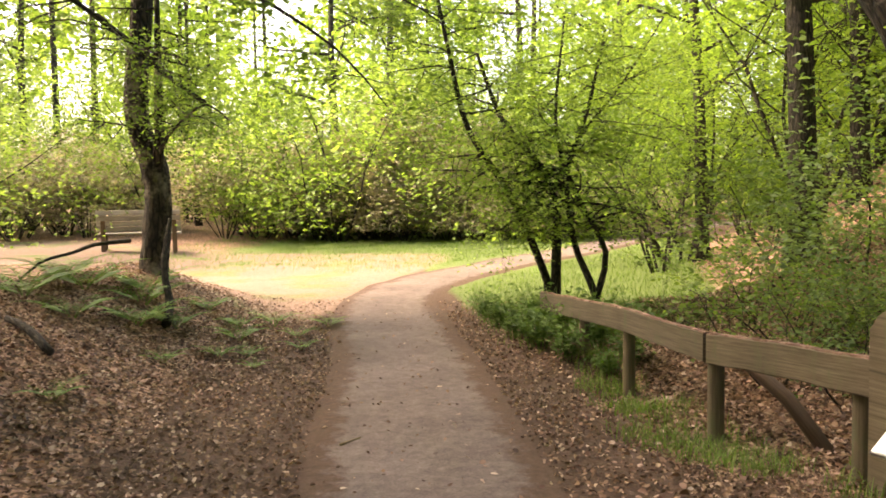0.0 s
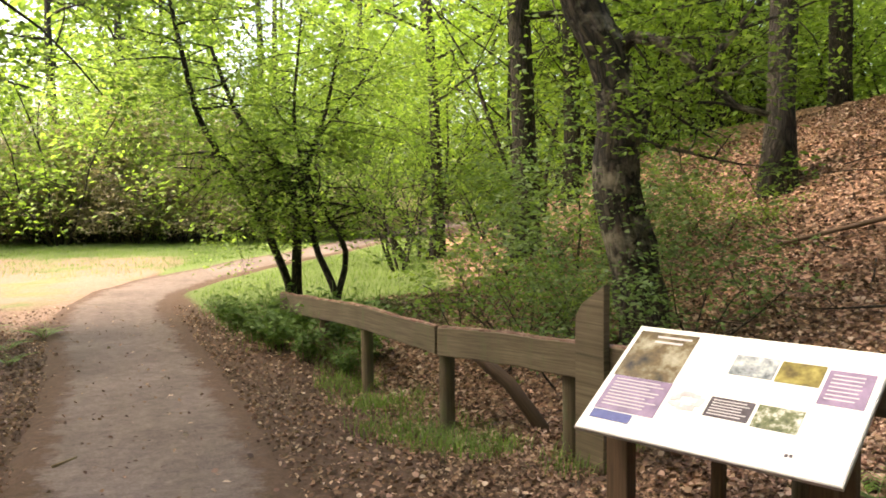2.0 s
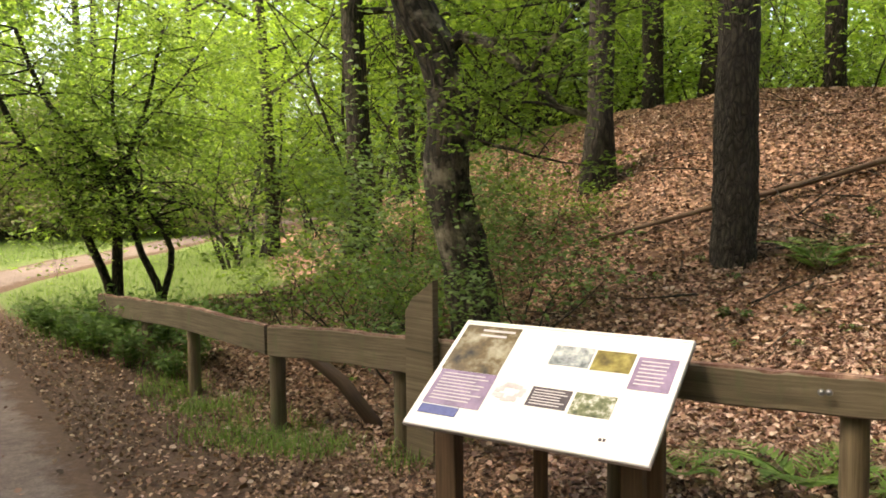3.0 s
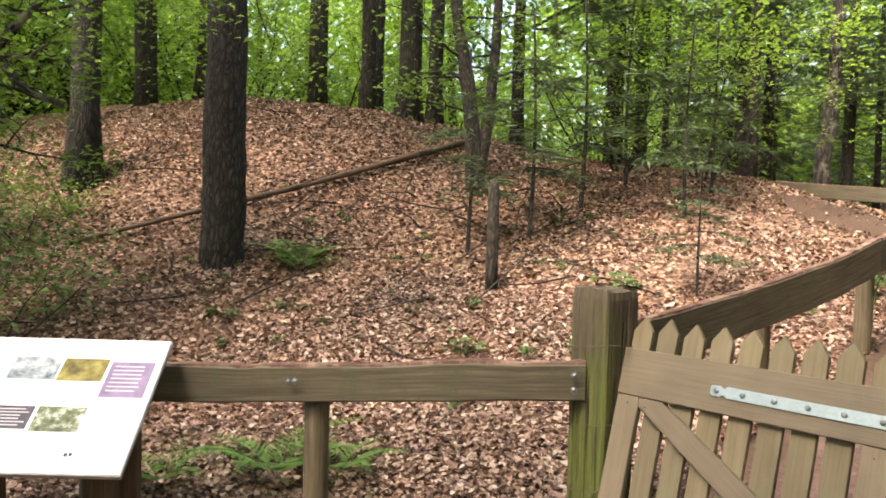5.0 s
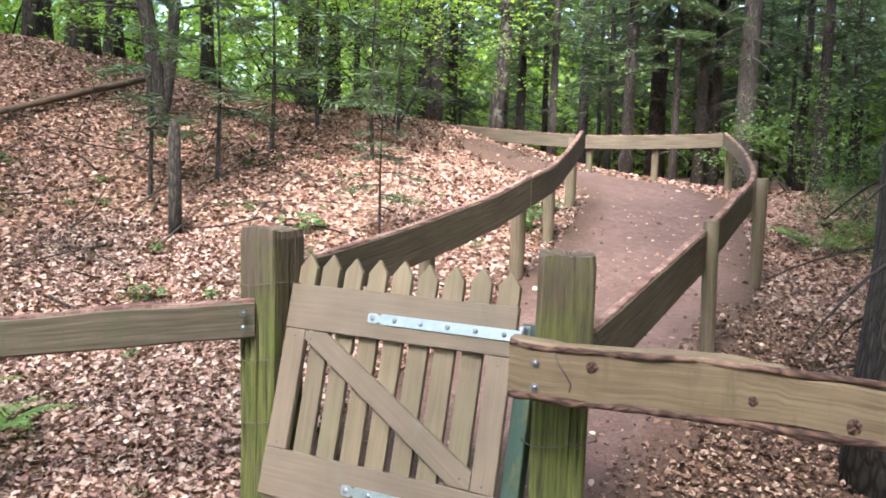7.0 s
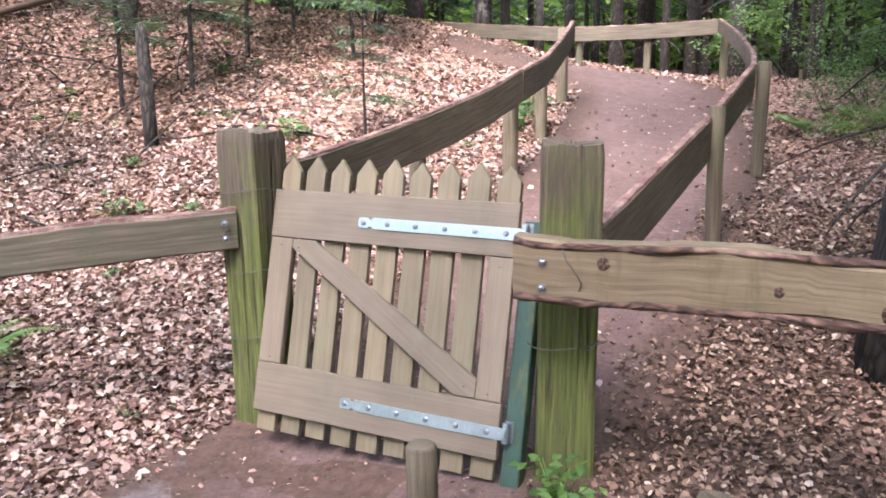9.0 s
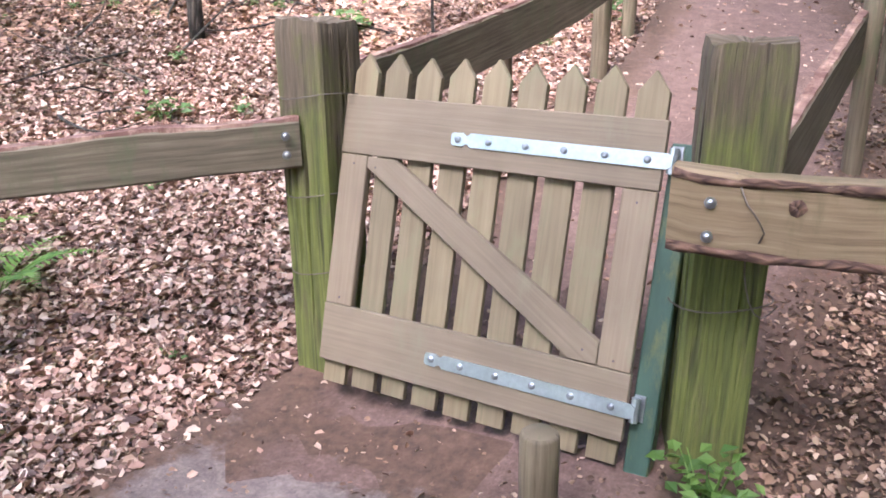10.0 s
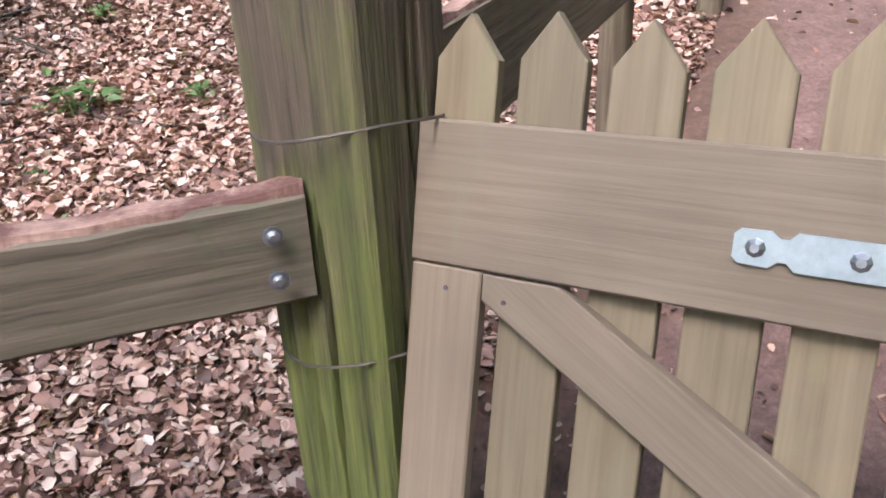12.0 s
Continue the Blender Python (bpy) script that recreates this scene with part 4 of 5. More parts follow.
def make_tree(seed, high, r, clear, per, size, mat, bark_mat, label, spread=1.0, name="tree", lean=(0.0, 0.0), limbs=12, thin_above=5.5):
    rng, nrng = random.Random(seed), np.random.default_rng(seed)
    wood, tips = Geo(), []
    pts, rad = [], []
    steps = 12
    for i in range(steps + 1):
        t = i / steps
        pts.append(Vector((lean[0] * t * high + 0.12 * math.sin(t * 5 + seed), lean[1] * t * high + 0.12 * math.cos(t * 4 + seed), -0.3 + t * (high + 0.3))))
        rad.append(r * (1 - 0.85 * t ** 1.2) * (1 + 0.5 * max(0, 1 - t * 14)))
    wood.tube(pts, rad, 12, 0.12, seed)
    for i in range(limbs):
        t = clear + (1 - clear) * (i + rng.random()) / limbs
        k = min(steps - 1, int(t * steps))
        p = pts[k].lerp(pts[k + 1], t * steps - k)
        a = i * 2.4 + rng.uniform(-0.4, 0.4)
        out = Vector((math.cos(a), math.sin(a), rng.uniform(0.1, 0.6)))
        branchwork(wood, rng, p, out, spread * high * (0.34 - 0.16 * (t - clear)), r * 0.3, 2, tips, 0.015, 0.25, 4, 5)
    return finish_tree(name, (0, 0, -50), wood, bark_mat, leaves_on(tips, per, 0.3, size, 0.5, nrng, 0.0, thin_above), mat, label, "tree")


def make_spruce(seed, high, r, clear, label, dense=1.0, name="spruce_tree", reach=1.5):
    """A straight stem with whorls of drooping needle branches and dead twigs below."""
    rng, nrng = random.Random(seed), np.random.default_rng(seed)
    wood = Geo()
    bow = rng.uniform(-0.1, 0.1)
    wood.tube([(bow * math.sin(i / 3), 0, -0.3 + i / 10 * high) for i in range(11)], [max(0.012, r * (1 - 0.09 * i)) * (1.35 if i == 0 else 1) for i in range(11)], 10, 0.08, seed)
    centres, along = [], []
    z = 0.5
    while z < high * 0.97:
        live = z > clear
        for _ in range(rng.randint(2, 4)):
            a = rng.uniform(0, 2 * math.pi)
            length = reach * (1 - 0.75 * z / high) * rng.uniform(0.6, 1.1) * (1.0 if live else 0.6)
            p, d = Vector((0, 0, z)), Vector((math.cos(a), math.sin(a), 0.12 if live else -0.05))
            pts = [p.copy()]
            for i in range(6):
                d = (d + Vector((rng.uniform(-0.1, 0.1), rng.uniform(-0.1, 0.1), -0.09))).normalized()
                p = p + d * length / 6
                pts.append(p.copy())
            wood.tube(pts, [0.012 * (1 - 0.13 * i) for i in range(7)], 4)
            if live:
                count = int(70 * dense * length * (0.2 if z > 5.5 else 1.0))
                t = nrng.uniform(0.15, 1, count)
                line = np.array([tuple(q) for q in pts])
                at = np.stack([np.interp(t * 6, range(7), line[:, i]) for i in range(3)], 1)
                side = np.stack([-np.sin(a) * np.ones(count), np.cos(a) * np.ones(count), nrng.normal(-0.25, 0.2, count)], 1) * nrng.choice([-1, 1], count)[:, None]
                side[:, 2] = -np.abs(side[:, 2])
                w = side + np.array([math.cos(a), math.sin(a), 0]) * 0.7
                centres.append(at + w * nrng.uniform(0.02, 0.22, count)[:, None])
                along.append(w + nrng.normal(0, 0.15, (count, 3)))
        z += rng.uniform(0.16, 0.34)
    leaves = leaf_arrays(np.concatenate(centres), 0.17, 0.7, nrng, 5.5, 0.1, np.concatenate(along)) if centres else None
    return finish_tree(name, (0, 0, -50), wood, BARK_SPRUCE, leaves, NEEDLES, label, "tree", "needles")


def make_fern(seed, fronds=7, length=0.5):
    rng, nrng = random.Random(seed), np.random.default_rng(seed)
    root = thing("fern", (0, 0, -50), "fresh green fern growing out of the leaf litter", "fern", "ferns")
    for i in range(fronds):
        stalk, centres, along = Geo(), [], []
        a = 2 * math.pi * i / fronds + rng.uniform(-0.4, 0.4)
        out = Vector((math.cos(a), math.sin(a), 0))
        side = Vector((-math.sin(a), math.cos(a), 0))
        d = (out * 0.5 + Vector((0, 0, 0.9))).normalized()
        p, pts = Vector((0, 0, -0.02)), []
        reach = length * rng.uniform(0.75, 1.1)
        for k in range(19):
            pts.append(p.copy())
            d = (d + out * 0.045 + Vector((0, 0, -0.055))).normalized()
            p = p + d * reach / 18
            if k > 3:
                w = 0.26 * length * min(1.0, (19 - k) / 11) * min(1.0, (k - 1) / 5)
                for s in (-1, 1):
                    centres.append(tuple(p + side * s * w * 0.5 - Vector((0, 0, 0.1 * w))))
                    along.append(tuple((side * s + d * 0.45) * max(w, 0.01)))
        stalk.tube(pts, [0.0035 * (1 - 0.04 * k) for k in range(19)], 4)
        c, w = np.array(centres), np.array(along)
        ln = np.linalg.norm(w, axis=1)[:, None]
        up = np.array(tuple(d.cross(side) if d.cross(side).z > 0 else side.cross(d)))[None] + nrng.normal(0, 0.12, c.shape)
        across = np.cross(up, w / ln)
        h = 0.0065 * length / 0.5 + 0.05 * ln
        verts = np.stack([c - w * 0.5, c - w * 0.2 + across * h, c + w * 0.5, c - w * 0.2 - across * h], 1).reshape(-1, 3)
        base = len(stalk.verts)
        stalk.verts += [tuple(v) for v in verts]
        for j in range(len(c)):
            stalk.faces.append(tuple(base + 4 * j + q for q in range(4)))
            stalk.uvs.append(((0, 0), (0, 1), (1, 1), (1, 0)))
        me = stalk.mesh("frond", (0, 0, 0))
        me.materials.append(LEAF_FERN)
        new("frond", me).parent = root
    return root


def make_herb(seed, high, count, size, mat, name, label, category="plant", kind=""):
    rng, nrng = random.Random(seed), np.random.default_rng(seed)
    g, centres = Geo(), []
    for i in range(count):
        a, r = rng.uniform(0, 6.28), rng.uniform(0, 0.5) * high
        h = high * rng.uniform(0.55, 1.1)
        top = Vector((math.cos(a) * r * 1.5, math.sin(a) * r * 1.5, h))
        g.tube([(math.cos(a) * r * 0.4, math.sin(a) * r * 0.4, -0.03), top * 0.5, top], [0.004, 0.003, 0.002], 4)
        for k in range(rng.randint(6, 11)):
            t = 0.3 + 0.7 * k / 8
            centres.append((top.x * t + rng.gauss(0, size * 0.7), top.y * t + rng.gauss(0, size * 0.7), h * min(t, 1.05) + rng.gauss(0, 0.01)))
    v, f = leaf_arrays(centres, size, 0.72, nrng, 1.5, 0.2)
    base = len(g.verts)
    g.verts += [tuple(q) for q in v]
    for face in f:
        g.faces.append(tuple(int(base + q) for q in face))
        g.uvs.append(((0, 0), (0, 1), (1, 1), (1, 0)))
    return solid(name, g, mat, (0, 0, 0), label, category, kind=kind)


def blades_mesh(places, high, nrng):
    """Bent grass blades rooted at the places."""
    p = np.asarray(places, float)
    k = len(p)
    a = nrng.uniform(0, 2 * np.pi, k)
    out = np.stack([np.cos(a), np.sin(a), np.zeros(k)], 1)
    side = np.stack([-np.sin(a), np.cos(a), np.zeros(k)], 1) * 0.0028
    h = (high * nrng.uniform(0.5, 1.25, k))[:, None]
    lean = h * nrng.uniform(0.2, 1.3, k)[:, None]
    up = np.array([0, 0, 1.0])
    mid = p + up * h * 0.6 + out * lean * 0.35
    tip = p + up * h * 0.85 + out * lean
    verts = np.stack([p - side - up * 0.02, p + side - up * 0.02, mid + side * 0.8, mid - side * 0.8, tip + side * 0.2, tip - side * 0.2], 1).reshape(-1, 3)
    i = np.arange(k)[:, None] * 6
    faces = np.concatenate([i + [0, 1, 2, 3], i + [3, 2, 4, 5]], 0)
    return verts, faces


def stand(ob, x, y, turn=0.0, size=1.0, sink=0.0, lean=0.0):
    """A copy of a plant on the ground."""
    return copy_thing(ob, pose(x, y, height(x, y) - sink, lean, 0, turn) @ Matrix.Scale(size, 4))


def drop(ob):
    for o in (*ob.children_recursive, ob):
        bpy.data.objects.remove(o)


# ---- planting ----
rng = random.Random(11)
nrng = np.random.default_rng(11)

# the old leaning birch behind the board
def limb_tree(name, label, mat, stems, seed, leaf_mat, per, size, spread, category="tree", leaf_levels=1):
    r = random.Random(seed)
    nr = np.random.default_rng(seed)
    base = stems[0][0][0]
    at = Vector((base[0], base[1], height(base[0], base[1])))
    wood, tips = Geo(), []
    for points, r0, r1, twigs in stems:
        line = curve_points(points, 0.22)
        k = len(line) - 1
        wood.tube(line, [r0 + (r1 - r0) * (i / k) ** 0.8 for i in range(k + 1)], 10 if r0 > 0.05 else 6, 0.16 if r0 > 0.08 else 0.08, seed)
        for _ in range(twigs):
            i = r.randint(int(k * 0.35), k)
            a = r.uniform(0, 6.28)
            out = Vector((math.cos(a), math.sin(a), r.uniform(-0.25, 0.5)))
            branchwork(wood, r, line[i], out, r.uniform(0.6, 1.3) * spread, min(0.02, (r0 + (r1 - r0) * i / k) * 0.5), leaf_levels, tips, 0.05, 0.3, 4, 5)
    root = thing(name, at, label, category)
    part("trunk", wood, mat, root, smooth_faces=True)
    if tips and per:
        v, f = leaves_on(tips, per, 0.14 * spread, size, 0.6, nr, 0.03, 99)
        crown = new("crown", array_mesh("crown", v - np.array(at), f, leaf_mat))
        crown.parent = root
    return root


limb_tree("birch_tree", "gnarled old birch with dark cracked bark and an arching limb", BARK_BIRCH, [
    ([(4.72, 8.25, 0.0), (4.70, 8.24, 0.53), (4.60, 8.27, 1.1), (4.50, 8.3, 1.6), (4.50, 8.29, 2.2), (4.42, 8.32, 2.65), (4.25, 8.37, 3.0), (3.9, 8.5, 4.2), (3.7, 8.6, 6.5)], 0.23, 0.1, 16),
    ([(4.52, 8.28, 1.75), (4.63, 8.18, 1.95), (4.69, 8.13, 2.25)], 0.07, 0.04, 3),
    ([(4.44, 8.31, 2.6), (4.58, 8.15, 2.74), (4.70, 8.02, 2.69), (4.85, 7.85, 2.55), (4.98, 7.7, 2.38), (5.08, 7.44, 2.12), (5.25, 7.3, 2.05)], 0.065, 0.02, 4),
    ([(4.98, 7.7, 2.38), (5.06, 7.66, 2.55), (5.16, 7.62, 2.68), (5.34, 7.54, 2.92), (5.6, 7.4, 3.4)], 0.035, 0.012, 8),
    # four added limbs above the view, led over the path to shade the mound
    ([(3.78, 8.55, 5.2), (3.4, 8.1, 6.0), (3.0, 7.5, 6.6), (2.6, 7.0, 6.9)], 0.05, 0.012, 34),
    ([(3.75, 8.57, 5.6), (3.0, 8.4, 6.4), (2.3, 8.5, 7.0)], 0.05, 0.012, 34),
    ([(3.72, 8.6, 6.0), (4.0, 7.8, 6.8), (4.1, 7.0, 7.2)], 0.05, 0.012, 30),
    ([(3.72, 8.6, 6.2), (3.2, 9.2, 7.0), (2.9, 10.0, 7.5)], 0.04, 0.012, 24)], 5, LEAF_MID, 8, 0.06, 0.8)
limb_tree("birch_tree", "old two-stemmed birch with flaking dark bark by the bank", BARK_BIRCH, [
    ([(-3.5, 11.16, 0.3), (-3.48, 11.17, 0.8), (-3.42, 11.2, 1.5), (-3.44, 11.19, 2.0), (-3.6, 11.1, 2.6), (-3.6, 11.1, 3.2), (-3.5, 11.13, 4.1), (-3.4, 11.2, 7)], 0.2, 0.09, 14),
    ([(-3.43, 11.19, 1.9), (-3.25, 11.0, 2.3), (-3.2, 10.95, 3.0), (-3.15, 10.9, 4.2)], 0.08, 0.03, 8),
    ([(-3.25, 11.0, 2.2), (-3.03, 10.86, 2.39), (-2.7, 10.75, 2.6), (-2.39, 10.66, 2.72), (-2.0, 10.5, 2.5)], 0.03, 0.008, 9),
    ([(-2.39, 10.66, 2.72), (-2.79, 10.42, 3.06), (-2.74, 9.86, 3.25), (-2.95, 9.1, 3.6), (-3.2, 8.6, 4.0)], 0.03, 0.03, 12)], 8, LEAF_MID, 8, 0.055, 0.9)
limb_tree("hazel_tree", "slender many-stemmed hazel with airy spring leaves at the fence end", BARK_DARK, [
    ([(1.5, 12.2, 0.0), (1.46, 12.18, 0.5), (1.02, 12.13, 1.57), (0.51, 11.94, 2.43), (0.34, 11.8, 3.19), (0.2, 11.67, 4.0), (0.0, 11.5, 5.0)], 0.06, 0.015, 26),
    ([(1.56, 12.2, 0.0), (1.57, 12.19, 0.71), (1.58, 12.19, 1.42), (1.4, 12.18, 1.93), (0.92, 12.1, 2.54), (0.6, 12.1, 3.4)], 0.08, 0.02, 26),
    ([(2.1, 11.75, 0.0), (2.08, 11.73, 0.37), (1.95, 11.78, 0.7), (1.81, 11.81, 1.08), (1.74, 11.9, 1.9), (1.98, 11.92, 2.58), (2.2, 12.0, 3.6)], 0.055, 0.015, 26),
    ([(2.08, 11.73, 0.3), (2.2, 11.8, 0.9), (1.9, 11.9, 1.5), (1.6, 12.0, 2.4), (1.7, 12.1, 3.8)], 0.045, 0.012, 24),
    ([(1.58, 12.19, 1.3), (1.8, 12.3, 2.2), (2.4, 12.4, 3.0), (2.9, 12.5, 3.8)], 0.03, 0.01, 20)], 9, LEAF_FRESH, 7, 0.06, 1.0)
limb_tree("pine_tree", "straight pine with grey-brown plated bark on the mound", BARK_PINE, [
    ([(7.04, 8.07, 0.4), (7.04, 8.07, 0.95), (7.05, 8.06, 1.3), (7.06, 8.06, 3), (7.08, 8.06, 6), (7.1, 8.05, 12)], 0.205, 0.12, 0),
    # crown above the view, filled out to help shade the mound
    ([(7.08, 8.06, 5.5), (7.1, 8.05, 12)], 0.12, 0.1, 34)], 3, NEEDLES, 12, 0.18, 1.9)
limb_tree("sapling_stems", "pair of dark mossy stems leaning together on the mound", BARK_DARK, [
    ([(10.06, 7.54, 1.3), (10.06, 7.54, 1.9), (10.0, 7.6, 2.7), (9.95, 7.75, 3.6), (9.8, 7.9, 5)], 0.12, 0.05, 5),
    ([(10.08, 7.52, 1.7), (10.16, 7.45, 2.4), (10.2, 7.4, 3.2), (10.25, 7.35, 5)], 0.08, 0.04, 5)], 4, LEAF_MID, 3, 0.08, 0.9)

limb_tree("oak_tree", "dark oak trunk by the bank with an overhanging branch", BARK_OAK, [
    ([(-1.62, 6.05, -0.2), (-1.6, 6.05, 0.6), (-1.62, 6.05, 3.0), (-1.7, 6.0, 9.0)], 0.2, 0.1, 0),
    ([(-1.62, 6.05, 3.2), (-0.6, 6.2, 3.1), (0.22, 6.38, 2.8), (0.75, 6.61, 2.45), (1.04, 6.71, 2.1)], 0.035, 0.004, 9),
    ([(-0.6, 6.2, 3.1), (0.3, 6.9, 3.0), (0.9, 7.4, 2.95), (1.3, 7.7, 2.7)], 0.02, 0.004, 8)], 23, LEAF_MID, 7, 0.05, 0.55)

# prototypes, built once and copied
SHRUBS = [make_shrub(21 + i, 3.2, 6, 4.0, 0.085, m, lab, first=0.08) for i, (m, lab) in enumerate(((LEAF_FRESH, "bright green understorey shrub with fresh leaves"), (LEAF_MID, "green woodland shrub with thin stems"), (LEAF_BRIGHT, "young beech with glowing spring leaves")))]
LOW = [make_shrub(41 + i, 1.3, 5, 2.2, 0.07, m, lab, "bush", 0.8) for i, (m, lab) in enumerate(((LEAF_COOL, "low shady bush with blue-green leaves"), (LEAF_MID, "low green bush on the slope")))]
GREY = make_shrub(61, 2.2, 7, 3.5, 0.11, TWIGS_GREY, "grey-brown bare thorny bush at the edge of the clearing", "bush", 0.5, None, 0.1)
PALE = make_shrub(62, 1.5, 6, 4.0, 0.06, LEAF_FRESH, "low bright green bush at the edge of the clearing", "bush", 0.7, None, 0.0)
TREES = [make_tree(71, 12, 0.2, 0.28, 4, 0.12, LEAF_FRESH, BARK_OAK, "tall oak with a dark trunk and light green crown"),
         make_tree(72, 13, 0.16, 0.22, 4, 0.12, LEAF_MID, BARK_OAK, "tall broadleaf tree with a dark slender trunk", lean=(0.03, 0.01)),
         make_tree(73, 10, 0.11, 0.15, 5, 0.11, LEAF_BRIGHT, BARK_DARK, "young beech with low bright green branches", lean=(-0.03, 0.02))]
SPRUCES = [make_spruce(81, 13, 0.095, 2.4, "dark spruce with a bare lower stem and dead twigs", 1.3),
           make_spruce(82, 12, 0.065, 1.6, "slim dark spruce with drooping needle branches", 1.3),
           make_spruce(83, 11, 0.13, 2.8, "thick-stemmed spruce with bare dead lower branches", 1.2)]
SAPLING = make_spruce(84, 2.6, 0.03, 0.5, "thin young spruce with sparse grey-green needles", 1.2, "spruce_sapling", 0.9)
FERNS = [make_fern(91), make_fern(92, 6, 0.45)]
NETTLE = make_herb(93, 0.42, 26, 0.075, LEAF_NETTLE, "nettle_clump", "clump of dark green nettles beside the fence", kind="stuff")
SEEDLING = make_herb(94, 0.14, 3, 0.055, LEAF_COOL, "seedling", "small green seedlings in the leaf litter", kind="stuff")
RASPBERRY = make_herb(95, 0.17, 8, 0.05, LEAF_FERN, "leafy_plant", "small bright green leafy plant at the foot of the gate post")

# trunks and trees that stand out, one by one
for x, y, kind, size, turn in (
        (4.6, 13.4, 0, 1.0, 20), (5.6, 14.6, 1, 0.9, 80), (3.7, 17.5, 1, 0.8, 120), (7.2, 10.7, 1, 1.05, 200), (9.2, 13.3, 1, 0.55, 20), (9.6, 13.6, 1, 0.6, 140), (11.85, 10.3, 0, 0.95, 10), (12.1, 11.4, 1, 0.8, 80), (12.75, 11.7, 1, 0.8, 160), (12.9, 10.45, 1, 0.8, 230), (13.9, 9.6, 1, 0.7, 300),
        (11.2, 14.5, 0, 1.2, 60), (13.2, 13.6, 1, 1.2, 250),
        (-5.8, 29.5, 1, 1.1, 45), (-8.2, 30.5, 0, 1.0, 15), (-12.5, 28, 2, 1.0, 75), (-1.5, 31.5, 0, 1.0, 95), (2.0, 34.0, 1, 1.1, 33),
        (-16, 18, 0, 1.0, 12), (-18, 26, 1, 1.0, 66), (7.2, 19.5, 2, 1.1, 210), (6.0, 23.5, 2, 1.0, 30), (8.0, 28, 0, 1.0, 160),
        (17.8, 14.0, 2, 1.1, 40), (19.0, 10.5, 1, 1.0, 280), (16.6, 19.5, 2, 1.2, 20), (5.2, 16.8, 2, 0.9, 100)):
    stand(TREES[kind], x, y, turn, size)
# unseen full-crowned trees added round the walker to shade the near ground
SHADE_TREE = make_tree(75, 12, 0.2, 0.42, 4, 0.2, LEAF_MID, BARK_OAK, "unseen broadleaf tree added to shade the ground near the walker", 1.1, thin_above=99)
for x, y, size, turn in ((-7.6, 2.0, 1.0, 0), (-6.8, 7.4, 1.05, 100), (-5.0, 9.3, 1.05, 70), (-5.6, -1.0, 1.0, 200), (-1.0, -1.2, 0.95, 60), (-11, 5, 1.1, 150), (7.0, -3.0, 1.0, 250), (3.2, -4.0, 1.0, 30), (8.4, -1.2, 0.9, 90), (11.5, -2.5, 1.0, 10)):
    stand(SHADE_TREE, x, y, turn, size)
# sparser trees, also added out of view, close the rear
for x, y, kind, size, turn in ((0.2, -4.0, 1, 1.0, 90), (9.5, -4.0, 1, 1.0, 200), (-12, -3, 2, 1.2, 300), (4, -10, 0, 1.2, 10), (-3, -12, 1, 1.1, 20), (12, -9, 0, 1.0, 70)):
    stand(TREES[kind], x, y, turn, size)
# spruces behind the fenced bend
spots = []
for i in range(400):
    a, d = radians(rng.uniform(-38, 24)), rng.uniform(14.5, 34)
    x, y = 2.7 + d * math.cos(a), 1.8 + d * math.sin(a)
    if near_line(x, y, WOOD_XY) < 1.5 or (x - 12) ** 2 + (y - 11.5) ** 2 < 20 or any((x - p) ** 2 + (y - q) ** 2 < 1.7 for p, q in spots):
        continue
    spots.append((x, y))
    stand(SPRUCES[rng.randint(0, 2)], x, y, rng.uniform(0, 360), rng.uniform(0.75, 1.15))
for x, y, k, size in ((7.6, -0.9, 0, 1.0), (10.5, -1.6, 1, 1.0), (12.5, -0.6, 1, 0.9), (14.0, 7.0, 1, 0.8), (13.0, 7.4, 0, 0.8), (14.2, 7.9, 0, 0.9), (15.2, 8.0, 2, 0.9), (15.9, 6.4, 0, 1.0), (17.1, 3.3, 0, 1.1), (19.6, 3.0, 2, 1.4), (17.2, 2.5, 1, 1.1), (17.7, 2.1, 0, 1.0), (16.7, 1.4, 2, 1.3)):
    stand(SPRUCES[k], x, y, rng.uniform(0, 360), size)
for x, y, size in ((9.2, 6.22, 0.95), (8.6, 6.5, 0.8), (10.3, 6.3, 1.0), (11.0, 5.4, 0.9), (8.9, 4.4, 0.5), (11.6, 6.4, 1.0), (12.2, 5.6, 0.9)):
    stand(SAPLING, x, y, rng.uniform(0, 360), size)
big = make_spruce(86, 12, 0.2, 1.9, "thick dark spruce with hanging branches beside the fenced path", 1.2, reach=1.7)
stand(big, 6.3, 0.95, 130)
drop(big)
# understorey
for x, y, k, size in ((9.0, 18.2, 2, 1.5), (11.0, 18.6, 2, 1.6), (13.0, 17.4, 2, 1.5), (7.4, 17.4, 0, 1.4), (12.2, 20.4, 0, 1.7), (15.2, 16.2, 0, 1.5), (16.4, 14.2, 2, 1.4), (10.0, 20.5, 2, 1.7), (14.3, 14.6, 0, 1.2), (8.2, 15.2, 0, 1.1)):
    stand(SHRUBS[k], x, y, rng.uniform(0, 360), size)
for i in range(34):
    a, d = radians(rng.uniform(92, 136)), rng.uniform(24.5, 29)
    stand(PALE if i % 2 else GREY, 2.5 + d * math.cos(a), 1.9 + d * math.sin(a), rng.uniform(0, 360), rng.uniform(0.8, 1.4) * (1.6 if i % 2 else 1.0))
count = 0
spots = []
